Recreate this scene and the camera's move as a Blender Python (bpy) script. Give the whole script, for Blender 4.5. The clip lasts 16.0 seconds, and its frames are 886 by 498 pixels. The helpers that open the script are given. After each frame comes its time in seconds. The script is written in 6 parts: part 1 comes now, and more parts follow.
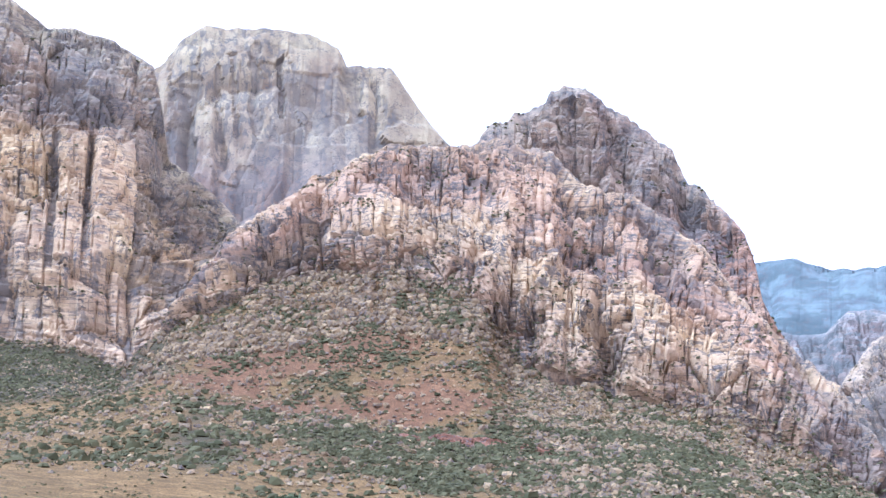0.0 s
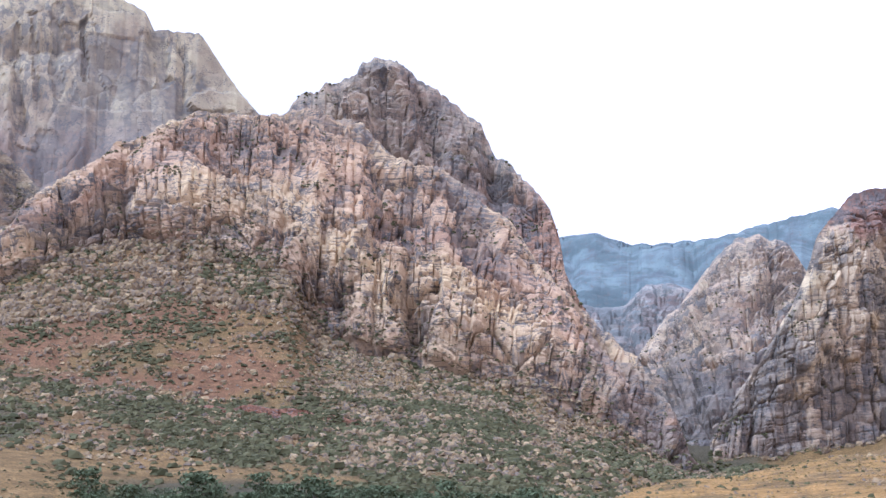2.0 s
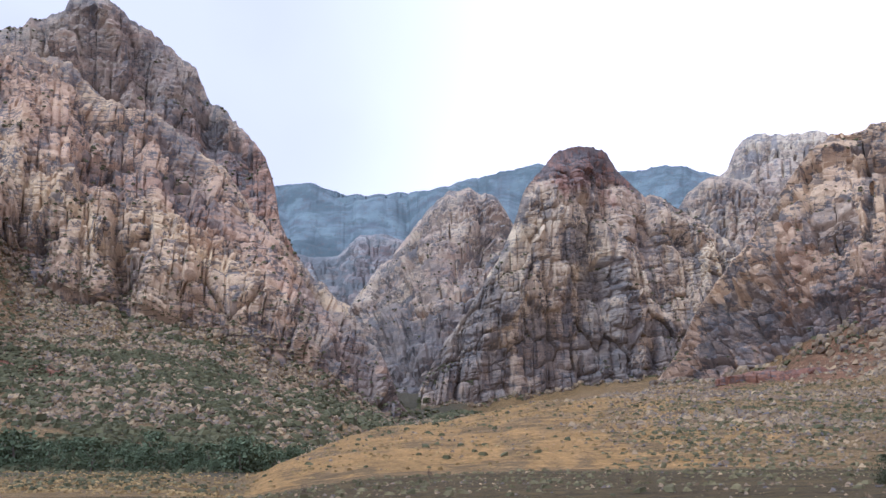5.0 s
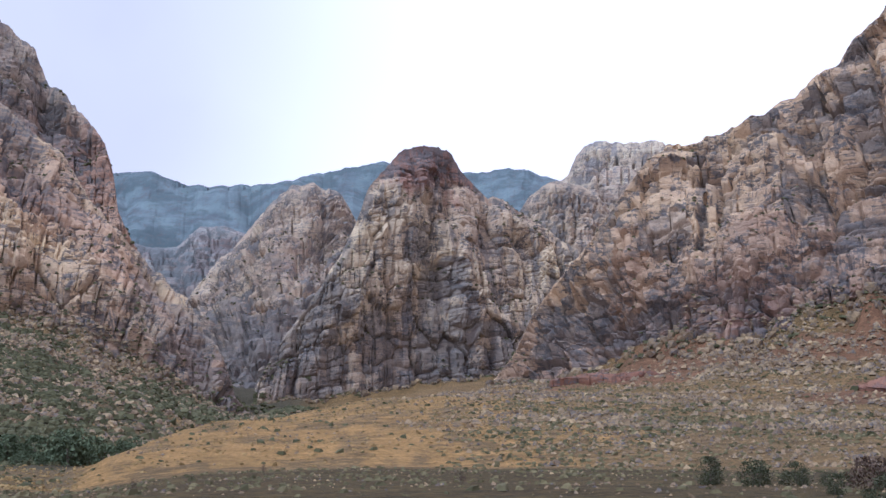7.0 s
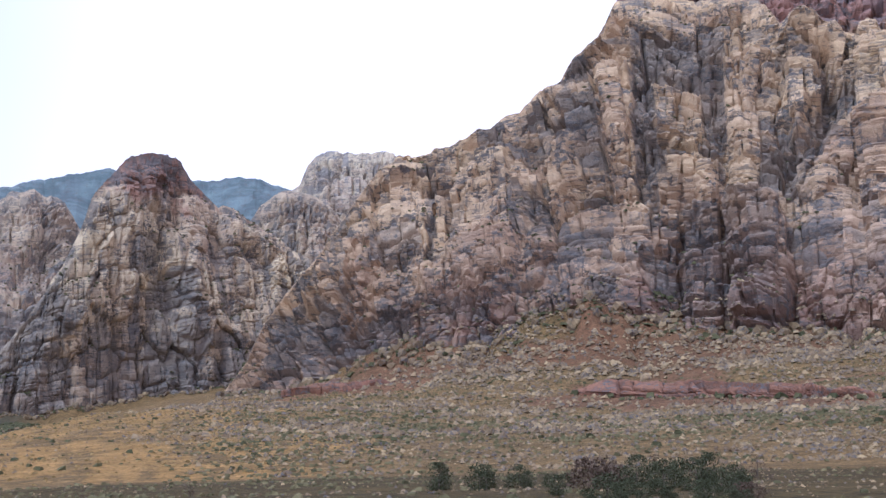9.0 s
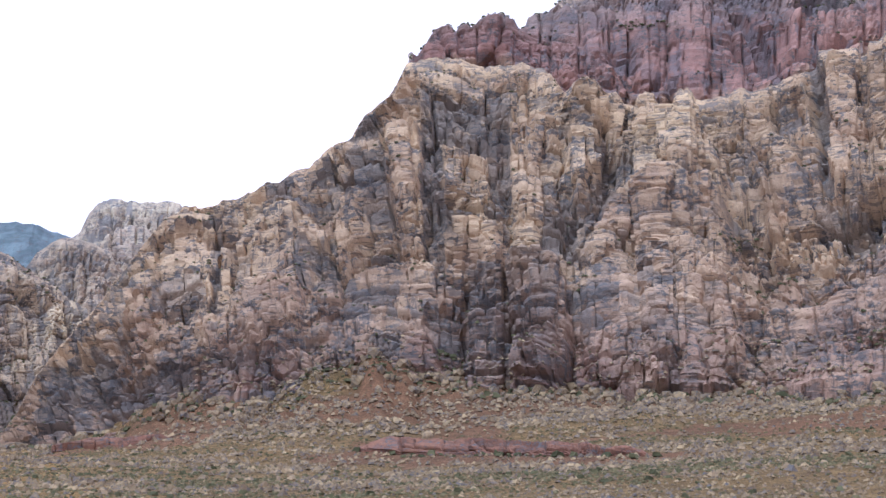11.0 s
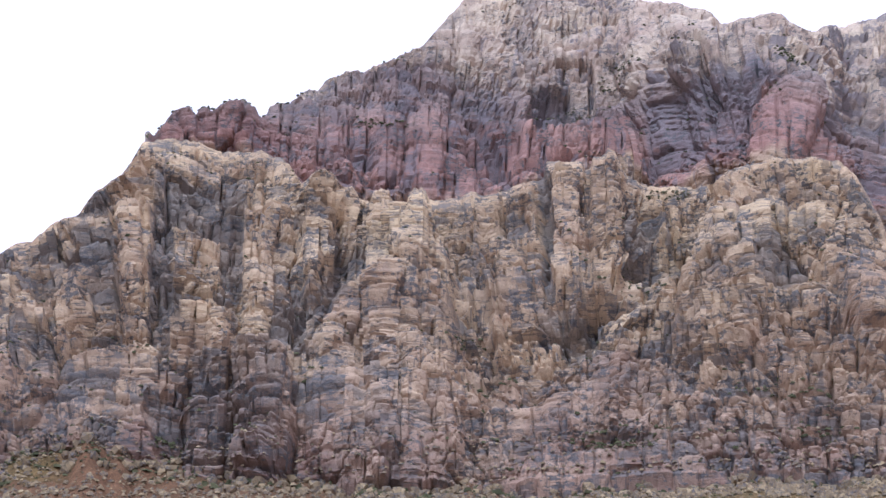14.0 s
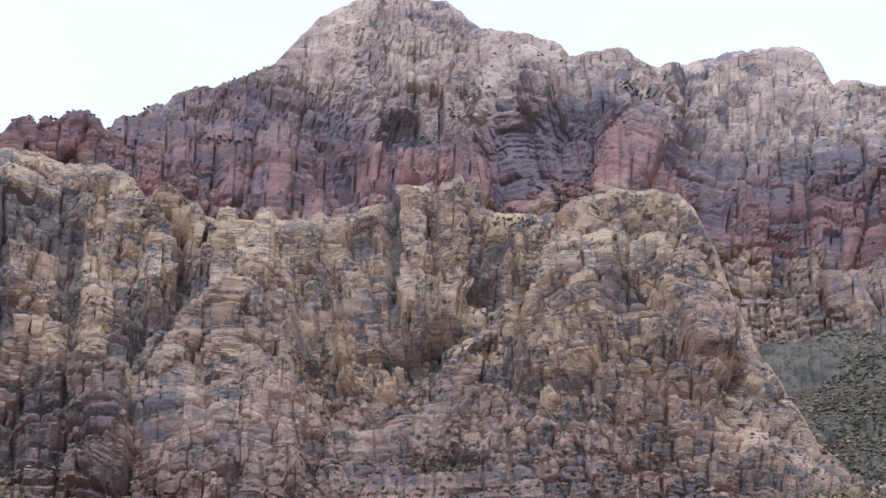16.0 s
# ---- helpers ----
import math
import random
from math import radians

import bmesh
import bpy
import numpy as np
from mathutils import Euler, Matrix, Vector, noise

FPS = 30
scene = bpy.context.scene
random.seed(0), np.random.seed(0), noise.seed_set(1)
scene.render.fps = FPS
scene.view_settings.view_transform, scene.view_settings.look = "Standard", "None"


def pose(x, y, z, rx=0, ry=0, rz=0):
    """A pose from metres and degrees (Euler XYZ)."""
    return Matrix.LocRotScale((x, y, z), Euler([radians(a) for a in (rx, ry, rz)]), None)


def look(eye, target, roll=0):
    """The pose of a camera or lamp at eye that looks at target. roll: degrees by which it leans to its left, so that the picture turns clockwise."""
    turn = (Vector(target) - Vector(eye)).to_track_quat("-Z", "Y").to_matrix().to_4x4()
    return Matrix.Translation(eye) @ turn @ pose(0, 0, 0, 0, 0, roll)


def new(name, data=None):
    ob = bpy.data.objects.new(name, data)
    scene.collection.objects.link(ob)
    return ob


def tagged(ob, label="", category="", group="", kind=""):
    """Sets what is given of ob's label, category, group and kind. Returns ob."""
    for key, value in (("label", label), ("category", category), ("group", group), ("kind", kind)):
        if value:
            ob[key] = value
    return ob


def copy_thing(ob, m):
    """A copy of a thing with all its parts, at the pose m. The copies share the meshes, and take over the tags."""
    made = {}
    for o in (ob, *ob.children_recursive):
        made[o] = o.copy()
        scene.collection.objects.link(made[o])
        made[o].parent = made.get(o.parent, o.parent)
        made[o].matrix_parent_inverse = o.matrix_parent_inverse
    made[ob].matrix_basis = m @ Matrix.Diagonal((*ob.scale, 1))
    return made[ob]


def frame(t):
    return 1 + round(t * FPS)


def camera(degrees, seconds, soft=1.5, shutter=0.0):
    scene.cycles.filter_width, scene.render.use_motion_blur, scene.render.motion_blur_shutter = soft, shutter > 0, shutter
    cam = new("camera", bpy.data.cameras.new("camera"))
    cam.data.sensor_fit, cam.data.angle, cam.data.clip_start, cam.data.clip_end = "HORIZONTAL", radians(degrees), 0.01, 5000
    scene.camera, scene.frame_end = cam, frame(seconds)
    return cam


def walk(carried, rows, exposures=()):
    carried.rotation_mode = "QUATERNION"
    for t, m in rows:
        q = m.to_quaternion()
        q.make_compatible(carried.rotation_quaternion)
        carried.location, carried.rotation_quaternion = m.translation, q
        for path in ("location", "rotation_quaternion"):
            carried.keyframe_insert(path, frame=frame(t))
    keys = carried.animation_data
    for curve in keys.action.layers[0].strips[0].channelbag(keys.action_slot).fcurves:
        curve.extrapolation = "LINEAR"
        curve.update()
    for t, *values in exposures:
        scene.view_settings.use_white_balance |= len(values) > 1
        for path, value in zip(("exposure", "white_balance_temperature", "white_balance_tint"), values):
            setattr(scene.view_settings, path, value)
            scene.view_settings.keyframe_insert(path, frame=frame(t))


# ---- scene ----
cam = camera(37.5, 16.0)
EYE = 1.7
# seconds, yaw, pitch, lean: a pan on the spot from the roadside
TURNS = [
    (0.0, -0.15, 10.28, -0.83),
    (0.5, -1.82, 10.04, -0.56),
    (1.0, -3.81, 9.71, -0.48),
    (1.5, -6.15, 9.38, -0.36),
    (2.0, -8.52, 9.09, -0.16),
    (2.5, -10.78, 8.81, -0.07),
    (3.0, -12.85, 8.47, 0.07),
    (3.5, -14.72, 8.06, 0.24),
    (4.0, -16.61, 7.64, 0.42),
    (4.5, -18.70, 7.24, 0.54),
    (5.0, -21.02, 6.83, 0.55),
    (7.5, -30.39, 6.79, -0.41),
    (8.0, -33.29, 6.79, 0.08),
    (8.5, -36.58, 6.80, 0.62),
    (9.0, -39.78, 7.10, 0.79),
    (9.5, -42.60, 7.62, 0.80),
    (10.0, -45.02, 8.21, 0.74),
    (12.5, -55.36, 11.54, -0.22),
    (13.0, -57.55, 12.29, -0.47),
    (13.5, -59.62, 12.90, -0.51),
    (14.0, -61.44, 13.43, -0.38),
    (14.5, -62.98, 13.90, -0.23),
    (15.0, -64.44, 14.30, -0.18),
    (15.5, -66.12, 14.53, -0.23),
    (16.0, -68.35, 14.44, -0.31),
]
EXPOSURES = [(0, 0.85, 4220, 5), (1.0, 0.66, 4300, 5), (2.0, 0.41, 4390, 5), (3.0, 0.2, 4420, 5), (5.0, -0.05, 4420, 5), (8.3, -0.27, 4420, 5), (9.5, -0.06, 4420, 5), (13.5, -0.04, 4420, 5), (14.5, -0.2, 4420, 5), (16.0, -0.36, 4420, 5)]
walk(cam, [(t, pose(0, 0, EYE, 90 + pitch, lean, yaw)) for t, yaw, pitch, lean in TURNS], EXPOSURES)

# ---- light: a bright overcast sky with a veiled sun ----
SUN_BEARING, SUN_HEIGHT = -95.0, 60.0
world = bpy.data.worlds.new("overcast")
scene.world = world
world.use_nodes = True
wn, wl = world.node_tree.nodes, world.node_tree.links
sky = wn.new("ShaderNodeTexSky")
sky.sky_type = "NISHITA"
sky.sun_disc = False
sky.sun_elevation = radians(SUN_HEIGHT)
sky.sun_rotation = radians(SUN_BEARING)
sky_co = wn.new("ShaderNodeTexCoord")
cloud = wn.new("ShaderNodeTexNoise")
cloud.inputs["Scale"].default_value = 1.6
cloud.inputs["Detail"].default_value = 5
cloud_ramp = wn.new("ShaderNodeMapRange")
cloud_ramp.inputs["From Min"].default_value = 0.34
cloud_ramp.inputs["From Max"].default_value = 0.56
cloud_ramp.inputs["To Min"].default_value = 0.94
cloud_ramp.inputs["To Max"].default_value = 1.0
cover = wn.new("ShaderNodeMix")
cover.data_type = "RGBA"
cover.inputs["B"].default_value = (16.4, 13.2, 12.4, 1)
wl.new(sky_co.outputs["Generated"], cloud.inputs["Vector"])
wl.new(cloud.outputs["Fac"], cloud_ramp.inputs["Value"])
wl.new(cloud_ramp.outputs["Result"], cover.inputs["Factor"])
wl.new(sky.outputs["Color"], cover.inputs["A"])
# a thinner, greyer-blue stretch of cloud high over the canyon
toward = wn.new("ShaderNodeVectorMath")
toward.operation = "DOT_PRODUCT"
toward.inputs[1].default_value = (0.05, 0.95, 0.308)
thin = wn.new("ShaderNodeMapRange")
thin.interpolation_type = "SMOOTHERSTEP"
thin.inputs["From Min"].default_value, thin.inputs["From Max"].default_value = 0.90, 1.0
thin.inputs["To Min"].default_value, thin.inputs["To Max"].default_value = 0.0, 1.0
patchy = wn.new("ShaderNodeMath")
patchy.operation = "MULTIPLY"
greyer = wn.new("ShaderNodeMix")
greyer.data_type = "RGBA"
greyer.inputs["B"].default_value = (6.9, 5.4, 4.85, 1)
wl.new(sky_co.outputs["Generated"], toward.inputs[0])
wl.new(toward.outputs["Value"], thin.inputs["Value"])
wl.new(thin.outputs["Result"], patchy.inputs[0])
veil = wn.new("ShaderNodeMapRange")
veil.inputs["From Min"].default_value, veil.inputs["From Max"].default_value = 0.3, 0.6
veil.inputs["To Min"].default_value, veil.inputs["To Max"].default_value = 1.0, 0.6
wl.new(cloud.outputs["Fac"], veil.inputs["Value"])
wl.new(veil.outputs["Result"], patchy.inputs[1])
wl.new(patchy.outputs[0], greyer.inputs["Factor"])
wl.new(cover.outputs["Result"], greyer.inputs["A"])
wl.new(greyer.outputs["Result"], wn["Background"].inputs["Color"])
wn["Background"].inputs["Strength"].default_value = 0.1
sun = new("sun", bpy.data.lights.new("sun", "SUN"))
sun.data.energy, sun.data.angle, sun.data.color = 3.0, radians(12), (1.0, 0.95, 0.88)
sb, sh = radians(SUN_BEARING), radians(SUN_HEIGHT)
sun.matrix_world = look((300 * math.sin(sb) * math.cos(sh), 300 * math.cos(sb) * math.cos(sh), 300 * math.sin(sh)), (0, 0, 0))


# ---- noise on arrays ----
def mixbits(i, j, seed):
    h = (i.astype(np.int64) * 374761393 + j.astype(np.int64) * 668265263 + seed * 974634777) & 0xFFFFFFFF
    h = ((h ^ (h >> 13)) * 1274126177) & 0xFFFFFFFF
    h = ((h ^ (h >> 16)) * 2246822519) & 0xFFFFFFFF
    return (h ^ (h >> 15)) & 0xFFFFFFFF


def rnd(i, j, seed):
    return mixbits(i, j, seed) / 4294967295.0


def vnoise(x, y, seed):
    i, j = np.floor(x), np.floor(y)
    u, v = x - i, y - j
    u, v = u * u * u * (u * (u * 6 - 15) + 10), v * v * v * (v * (v * 6 - 15) + 10)
    a, b, c, d = rnd(i, j, seed), rnd(i + 1, j, seed), rnd(i, j + 1, seed), rnd(i + 1, j + 1, seed)
    return (a * (1 - u) + b * u) * (1 - v) + (c * (1 - u) + d * u) * v


def fbm(x, y, seed, octaves=4):
    """About -1 to 1."""
    total, amp, x, y = 0.0, 0.5, np.asarray(x, float), np.asarray(y, float)
    for k in range(octaves):
        total = total + amp * (vnoise(x * 2**k, y * 2**k, seed + k) * 2 - 1)
        amp *= 0.5
    return total


def cells(x, y, seed, square=3.0):
    """Nearest and second distance to jittered points, and a random value of the nearest."""
    i, j = np.floor(x), np.floor(y)
    f1, f2, who, tilt = np.full(x.shape, 9.0), np.full(x.shape, 9.0), np.zeros(x.shape), np.zeros(x.shape)
    for di in (-1, 0, 1):
        for dj in (-1, 0, 1):
            a, b = i + di, j + dj
            dx = np.abs(a + 0.15 + 0.7 * rnd(a, b, seed) - x)
            up = y - (b + 0.15 + 0.7 * rnd(a, b, seed + 7))
            dy = np.abs(up)
            d = (dx**square + dy**square) ** (1 / square)
            near = d < f1
            f2 = np.where(near, f1, np.minimum(f2, d))
            who = np.where(near, rnd(a, b, seed + 13), who)
            tilt = np.where(near, up, tilt)
            f1 = np.where(near, d, f1)
    return f1, f2, who, tilt


def courses(x, y, seed):
    """Jointed beds: uneven layers, each split by its own upright joints. Distance to the nearest joint, a random value of the block, height within it."""
    def cut(v, row, sd):
        k = np.floor(v)
        lo, hi = k + 0.62 * (rnd(k, row, sd) - 0.5), k + 1 + 0.62 * (rnd(k + 1, row, sd) - 0.5)
        k = np.where(v < lo, k - 1, np.where(v >= hi, k + 1, k))
        lo, hi = k + 0.62 * (rnd(k, row, sd) - 0.5), k + 1 + 0.62 * (rnd(k + 1, row, sd) - 0.5)
        return k, np.minimum(v - lo, hi - v), (v - lo) / (hi - lo)
    j, ey, up = cut(y, np.zeros(y.shape), seed)
    wide = 0.65 + 0.9 * rnd(j, j * 0, seed + 3)
    i, ex, across = cut(x * wide + 37.0 * rnd(j, j * 0, seed + 5), j, seed + 9)
    return np.minimum(1.5 * ex, 0.85 * ey), rnd(i, j, seed + 13), up - 0.5, across - 0.5


def smooth(lo, hi, x):
    u = np.clip((x - lo) / (hi - lo), 0, 1)
    return u * u * (3 - 2 * u)


# ---- materials ----
def nodes_of(name):
    m = bpy.data.materials.new(name)
    m.use_nodes = True
    return m, m.node_tree.nodes, m.node_tree.links, m.node_tree.nodes["Principled BSDF"]


def noise_node(n, l, vector, scale, detail=4.0, rough=0.6):
    t = n.new("ShaderNodeTexNoise")
    t.inputs["Scale"].default_value, t.inputs["Detail"].default_value, t.inputs["Roughness"].default_value = scale, detail, rough
    l.new(vector, t.inputs["Vector"])
    return t.outputs["Fac"]


def scaled(n, l, vector, sx, sy, sz):
    t = n.new("ShaderNodeMapping")
    t.inputs["Scale"].default_value = (sx, sy, sz)
    l.new(vector, t.inputs["Vector"])
    return t.outputs["Vector"]


def ramp(n, l, fac, stops):
    t = n.new("ShaderNodeValToRGB")
    e = t.color_ramp.elements
    while len(e) < len(stops):
        e.new(0.5)
    for k, (p, c) in enumerate(stops):
        e[k].position, e[k].color = p, (*c, 1) if len(c) == 3 else c
    l.new(fac, t.inputs["Fac"])
    return t.outputs["Color"]


def rng(n, l, value, a, b, c=0.0, d=1.0):
    t = n.new("ShaderNodeMapRange")
    for key, v in (("From Min", a), ("From Max", b), ("To Min", c), ("To Max", d)):
        t.inputs[key].default_value = v
    l.new(value, t.inputs["Value"])
    return t.outputs["Result"]


def arith(n, l, op, a, b):
    t = n.new("ShaderNodeMath")
    t.operation = op
    for k, v in enumerate((a, b)):
        if isinstance(v, (int, float)):
            t.inputs[k].default_value = v
        else:
            l.new(v, t.inputs[k])
    return t.outputs[0]


def blend(n, l, fac, a, b, mode="MIX"):
    t = n.new("ShaderNodeMix")
    t.data_type, t.blend_type = "RGBA", mode
    for key, v in (("Factor", fac), ("A", a), ("B", b)):
        s = t.inputs[key] if key != "Factor" else t.inputs[0]
        if key != "Factor":
            s = t.inputs[6] if key == "A" else t.inputs[7]
        if isinstance(v, (int, float)):
            s.default_value = v
        elif isinstance(v, tuple):
            s.default_value = (*v, 1)
        else:
            l.new(v, s)
    return t.outputs[2]


def attr(n, name, out="Fac"):
    t = n.new("ShaderNodeAttribute")
    t.attribute_name = name
    return t.outputs[out]


def rock(name, bands, varnish=(0.06, 0.055, 0.06), streak=0.5, dapple=0.4, grain=1.0, fissure=0.12, run_z=0.16, layering=0.3, seam_dark=0.62, pitted=0.575):
    """Sandstone in level beds: bands is a list of (height of the bed in the 'bed' attribute, base colour); dark desert varnish runs down in streaks."""
    m, n, l, out = nodes_of(name)
    pos = n.new("ShaderNodeNewGeometry").outputs["Position"]
    wob = noise_node(n, l, scaled(n, l, pos, 1, 1, 0.6), 0.02 * grain, 5)
    fine = noise_node(n, l, scaled(n, l, pos, 1, 1, 2.2), 0.22 * grain, 6, 0.7)
    mid = noise_node(n, l, scaled(n, l, pos, 1, 1, 0.7), 0.055 * grain, 5, 0.65)
    top = max(b for b, _ in bands) + 1e-6
    bed = arith(n, l, "ADD", attr(n, "bed"), rng(n, l, wob, 0.3, 0.7, -0.10, 0.10))
    bed = arith(n, l, "DIVIDE", bed, top)
    col = ramp(n, l, bed, [(b / top, c) for b, c in bands])
    # thin beds and grain
    layers = noise_node(n, l, scaled(n, l, pos, 0.08, 0.08, 1.0), 0.16 * grain, 4, 0.7)
    col = blend(n, l, rng(n, l, layers, 0.35, 0.65, 0.0, layering), col, (0.30, 0.17, 0.12), "MIX")
    col = blend(n, l, 1.0, col, ramp(n, l, fine, [(0.25, (0.88, 0.87, 0.87)), (0.75, (1.12, 1.12, 1.11))]), "MULTIPLY")
    col = blend(n, l, 1.0, col, ramp(n, l, attr(n, "tone"), [(0.2, (0.64, 0.62, 0.62)), (0.45, (0.93, 0.92, 0.92)), (0.8, (1.26, 1.25, 1.22))]), "MULTIPLY")
    wide = noise_node(n, l, scaled(n, l, pos, 1, 1, 0.8), 0.011 * grain, 4, 0.6)
    col = blend(n, l, 1.0, col, ramp(n, l, wide, [(0.32, (0.74, 0.68, 0.69)), (0.5, (1.0, 0.98, 0.97)), (0.68, (1.14, 1.14, 1.08))]), "MULTIPLY")
    # varnish: streaks that run down, and dapples
    seam = noise_node(n, l, scaled(n, l, pos, 0.14, 0.14, 1.0), 0.11 * grain, 6, 0.7)
    run = noise_node(n, l, scaled(n, l, pos, 1, 1, run_z), 0.07 * grain, 5, 0.62)
    sm = rng(n, l, arith(n, l, "ADD", run, rng(n, l, seam, 0.3, 0.7, -0.05, 0.05)), 0.665 - 0.2 * streak, 0.695 - 0.2 * streak)
    # whole blocks are coated or clean, with ragged edges
    mixed = arith(n, l, "ADD", arith(n, l, "MULTIPLY", attr(n, "coat"), 0.34), arith(n, l, "MULTIPLY", mid, 0.33))
    mixed = arith(n, l, "ADD", mixed, arith(n, l, "MULTIPLY", seam, 0.33))
    edge = 0.352 + 0.2 * dapple
    dp = rng(n, l, mixed, edge - 0.01, edge + 0.01, 1.0, 0.0)
    v = arith(n, l, "MAXIMUM", arith(n, l, "MULTIPLY", sm, 0.74), arith(n, l, "MULTIPLY", dp, 0.82))
    # set places: real varnish, and shade painted into recesses and under overhangs
    st = attr(n, "stain_shade")
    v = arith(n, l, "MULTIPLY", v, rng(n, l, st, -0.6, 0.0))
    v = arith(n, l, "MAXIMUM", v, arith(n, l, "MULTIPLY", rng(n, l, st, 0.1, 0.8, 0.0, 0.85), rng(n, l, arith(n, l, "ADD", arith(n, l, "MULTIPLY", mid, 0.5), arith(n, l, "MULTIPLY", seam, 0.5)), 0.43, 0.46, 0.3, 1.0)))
    v = arith(n, l, "MULTIPLY", v, rng(n, l, fine, 0.3, 0.6, 0.8, 1.0))
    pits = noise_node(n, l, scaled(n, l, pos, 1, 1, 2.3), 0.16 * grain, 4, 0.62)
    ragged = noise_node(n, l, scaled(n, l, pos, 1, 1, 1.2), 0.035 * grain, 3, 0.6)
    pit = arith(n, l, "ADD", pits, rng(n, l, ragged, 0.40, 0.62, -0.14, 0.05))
    v = arith(n, l, "MULTIPLY", v, 0.9)
    col = blend(n, l, v, col, varnish)
    # small cavities, clefts and undercuts: their shade painted in as dark flecks
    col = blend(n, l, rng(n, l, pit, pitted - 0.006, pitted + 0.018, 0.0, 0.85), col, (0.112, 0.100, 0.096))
    grit = noise_node(n, l, pos, 0.85 * grain, 3, 0.7)
    col = blend(n, l, 1.0, col, ramp(n, l, grit, [(0.32, (0.88, 0.88, 0.88)), (0.68, (1.12, 1.12, 1.12))]), "MULTIPLY")
    # open fissures: the shade in them painted in as dark lines
    bend = n.new("ShaderNodeVectorMath")
    bend.operation = "MULTIPLY_ADD"
    wander = n.new("ShaderNodeTexNoise")
    wander.inputs["Scale"].default_value = 0.09 * grain
    l.new(pos, wander.inputs["Vector"])
    l.new(wander.outputs["Color"], bend.inputs[0])
    bend.inputs[1].default_value = (9 / grain, 9 / grain, 9 / grain)
    l.new(pos, bend.inputs[2])
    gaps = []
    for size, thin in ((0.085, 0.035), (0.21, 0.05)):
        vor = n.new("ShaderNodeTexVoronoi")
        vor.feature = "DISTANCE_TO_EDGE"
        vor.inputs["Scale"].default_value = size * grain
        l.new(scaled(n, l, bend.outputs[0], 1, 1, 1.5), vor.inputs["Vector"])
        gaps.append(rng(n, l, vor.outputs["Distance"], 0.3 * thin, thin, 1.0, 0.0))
    # bedding seams and upright joints: thin wandering dark lines
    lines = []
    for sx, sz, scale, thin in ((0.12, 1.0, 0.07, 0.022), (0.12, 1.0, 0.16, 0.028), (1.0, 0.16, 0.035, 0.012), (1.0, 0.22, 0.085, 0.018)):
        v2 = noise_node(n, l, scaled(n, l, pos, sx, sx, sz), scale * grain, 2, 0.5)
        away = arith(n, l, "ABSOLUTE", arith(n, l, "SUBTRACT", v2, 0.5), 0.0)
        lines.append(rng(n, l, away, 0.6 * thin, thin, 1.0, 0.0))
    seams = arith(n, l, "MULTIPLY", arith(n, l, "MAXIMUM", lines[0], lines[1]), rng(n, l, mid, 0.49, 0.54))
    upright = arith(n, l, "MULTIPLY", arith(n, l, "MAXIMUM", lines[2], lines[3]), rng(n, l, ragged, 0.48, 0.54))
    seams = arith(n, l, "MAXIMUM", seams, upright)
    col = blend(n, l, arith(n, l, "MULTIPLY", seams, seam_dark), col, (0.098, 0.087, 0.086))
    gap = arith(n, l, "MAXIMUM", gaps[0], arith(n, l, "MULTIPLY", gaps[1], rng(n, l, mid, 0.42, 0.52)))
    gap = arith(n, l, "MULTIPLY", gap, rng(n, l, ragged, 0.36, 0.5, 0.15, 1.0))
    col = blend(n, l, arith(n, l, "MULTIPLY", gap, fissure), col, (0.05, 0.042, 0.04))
    l.new(col, out.inputs["Base Color"])
    out.inputs["Roughness"].default_value = 0.92
    out.inputs["Specular IOR Level"].default_value = 0.2
    gap = arith(n, l, "MAXIMUM", gap, seams)
    height = arith(n, l, "SUBTRACT", arith(n, l, "ADD", fine, arith(n, l, "MULTIPLY", grit, 0.4)), arith(n, l, "MULTIPLY", gap, 0.6))
    bump = n.new("ShaderNodeBump")
    bump.inputs["Strength"].default_value, bump.inputs["Distance"].default_value = 0.6, 1.0 / grain
    l.new(height, bump.inputs["Height"])
    l.new(bump.outputs["Normal"], out.inputs["Normal"])
    return m


def foliage(name, a, b):
    m, n, l, out = nodes_of(name)
    pick = n.new("ShaderNodeNewGeometry").outputs["Random Per Island"]
    l.new(ramp(n, l, pick, [(0.0, a), (1.0, b)]), out.inputs["Base Color"])
    out.inputs["Roughness"].default_value = 0.85
    out.inputs["Specular IOR Level"].default_value = 0.15
    return m


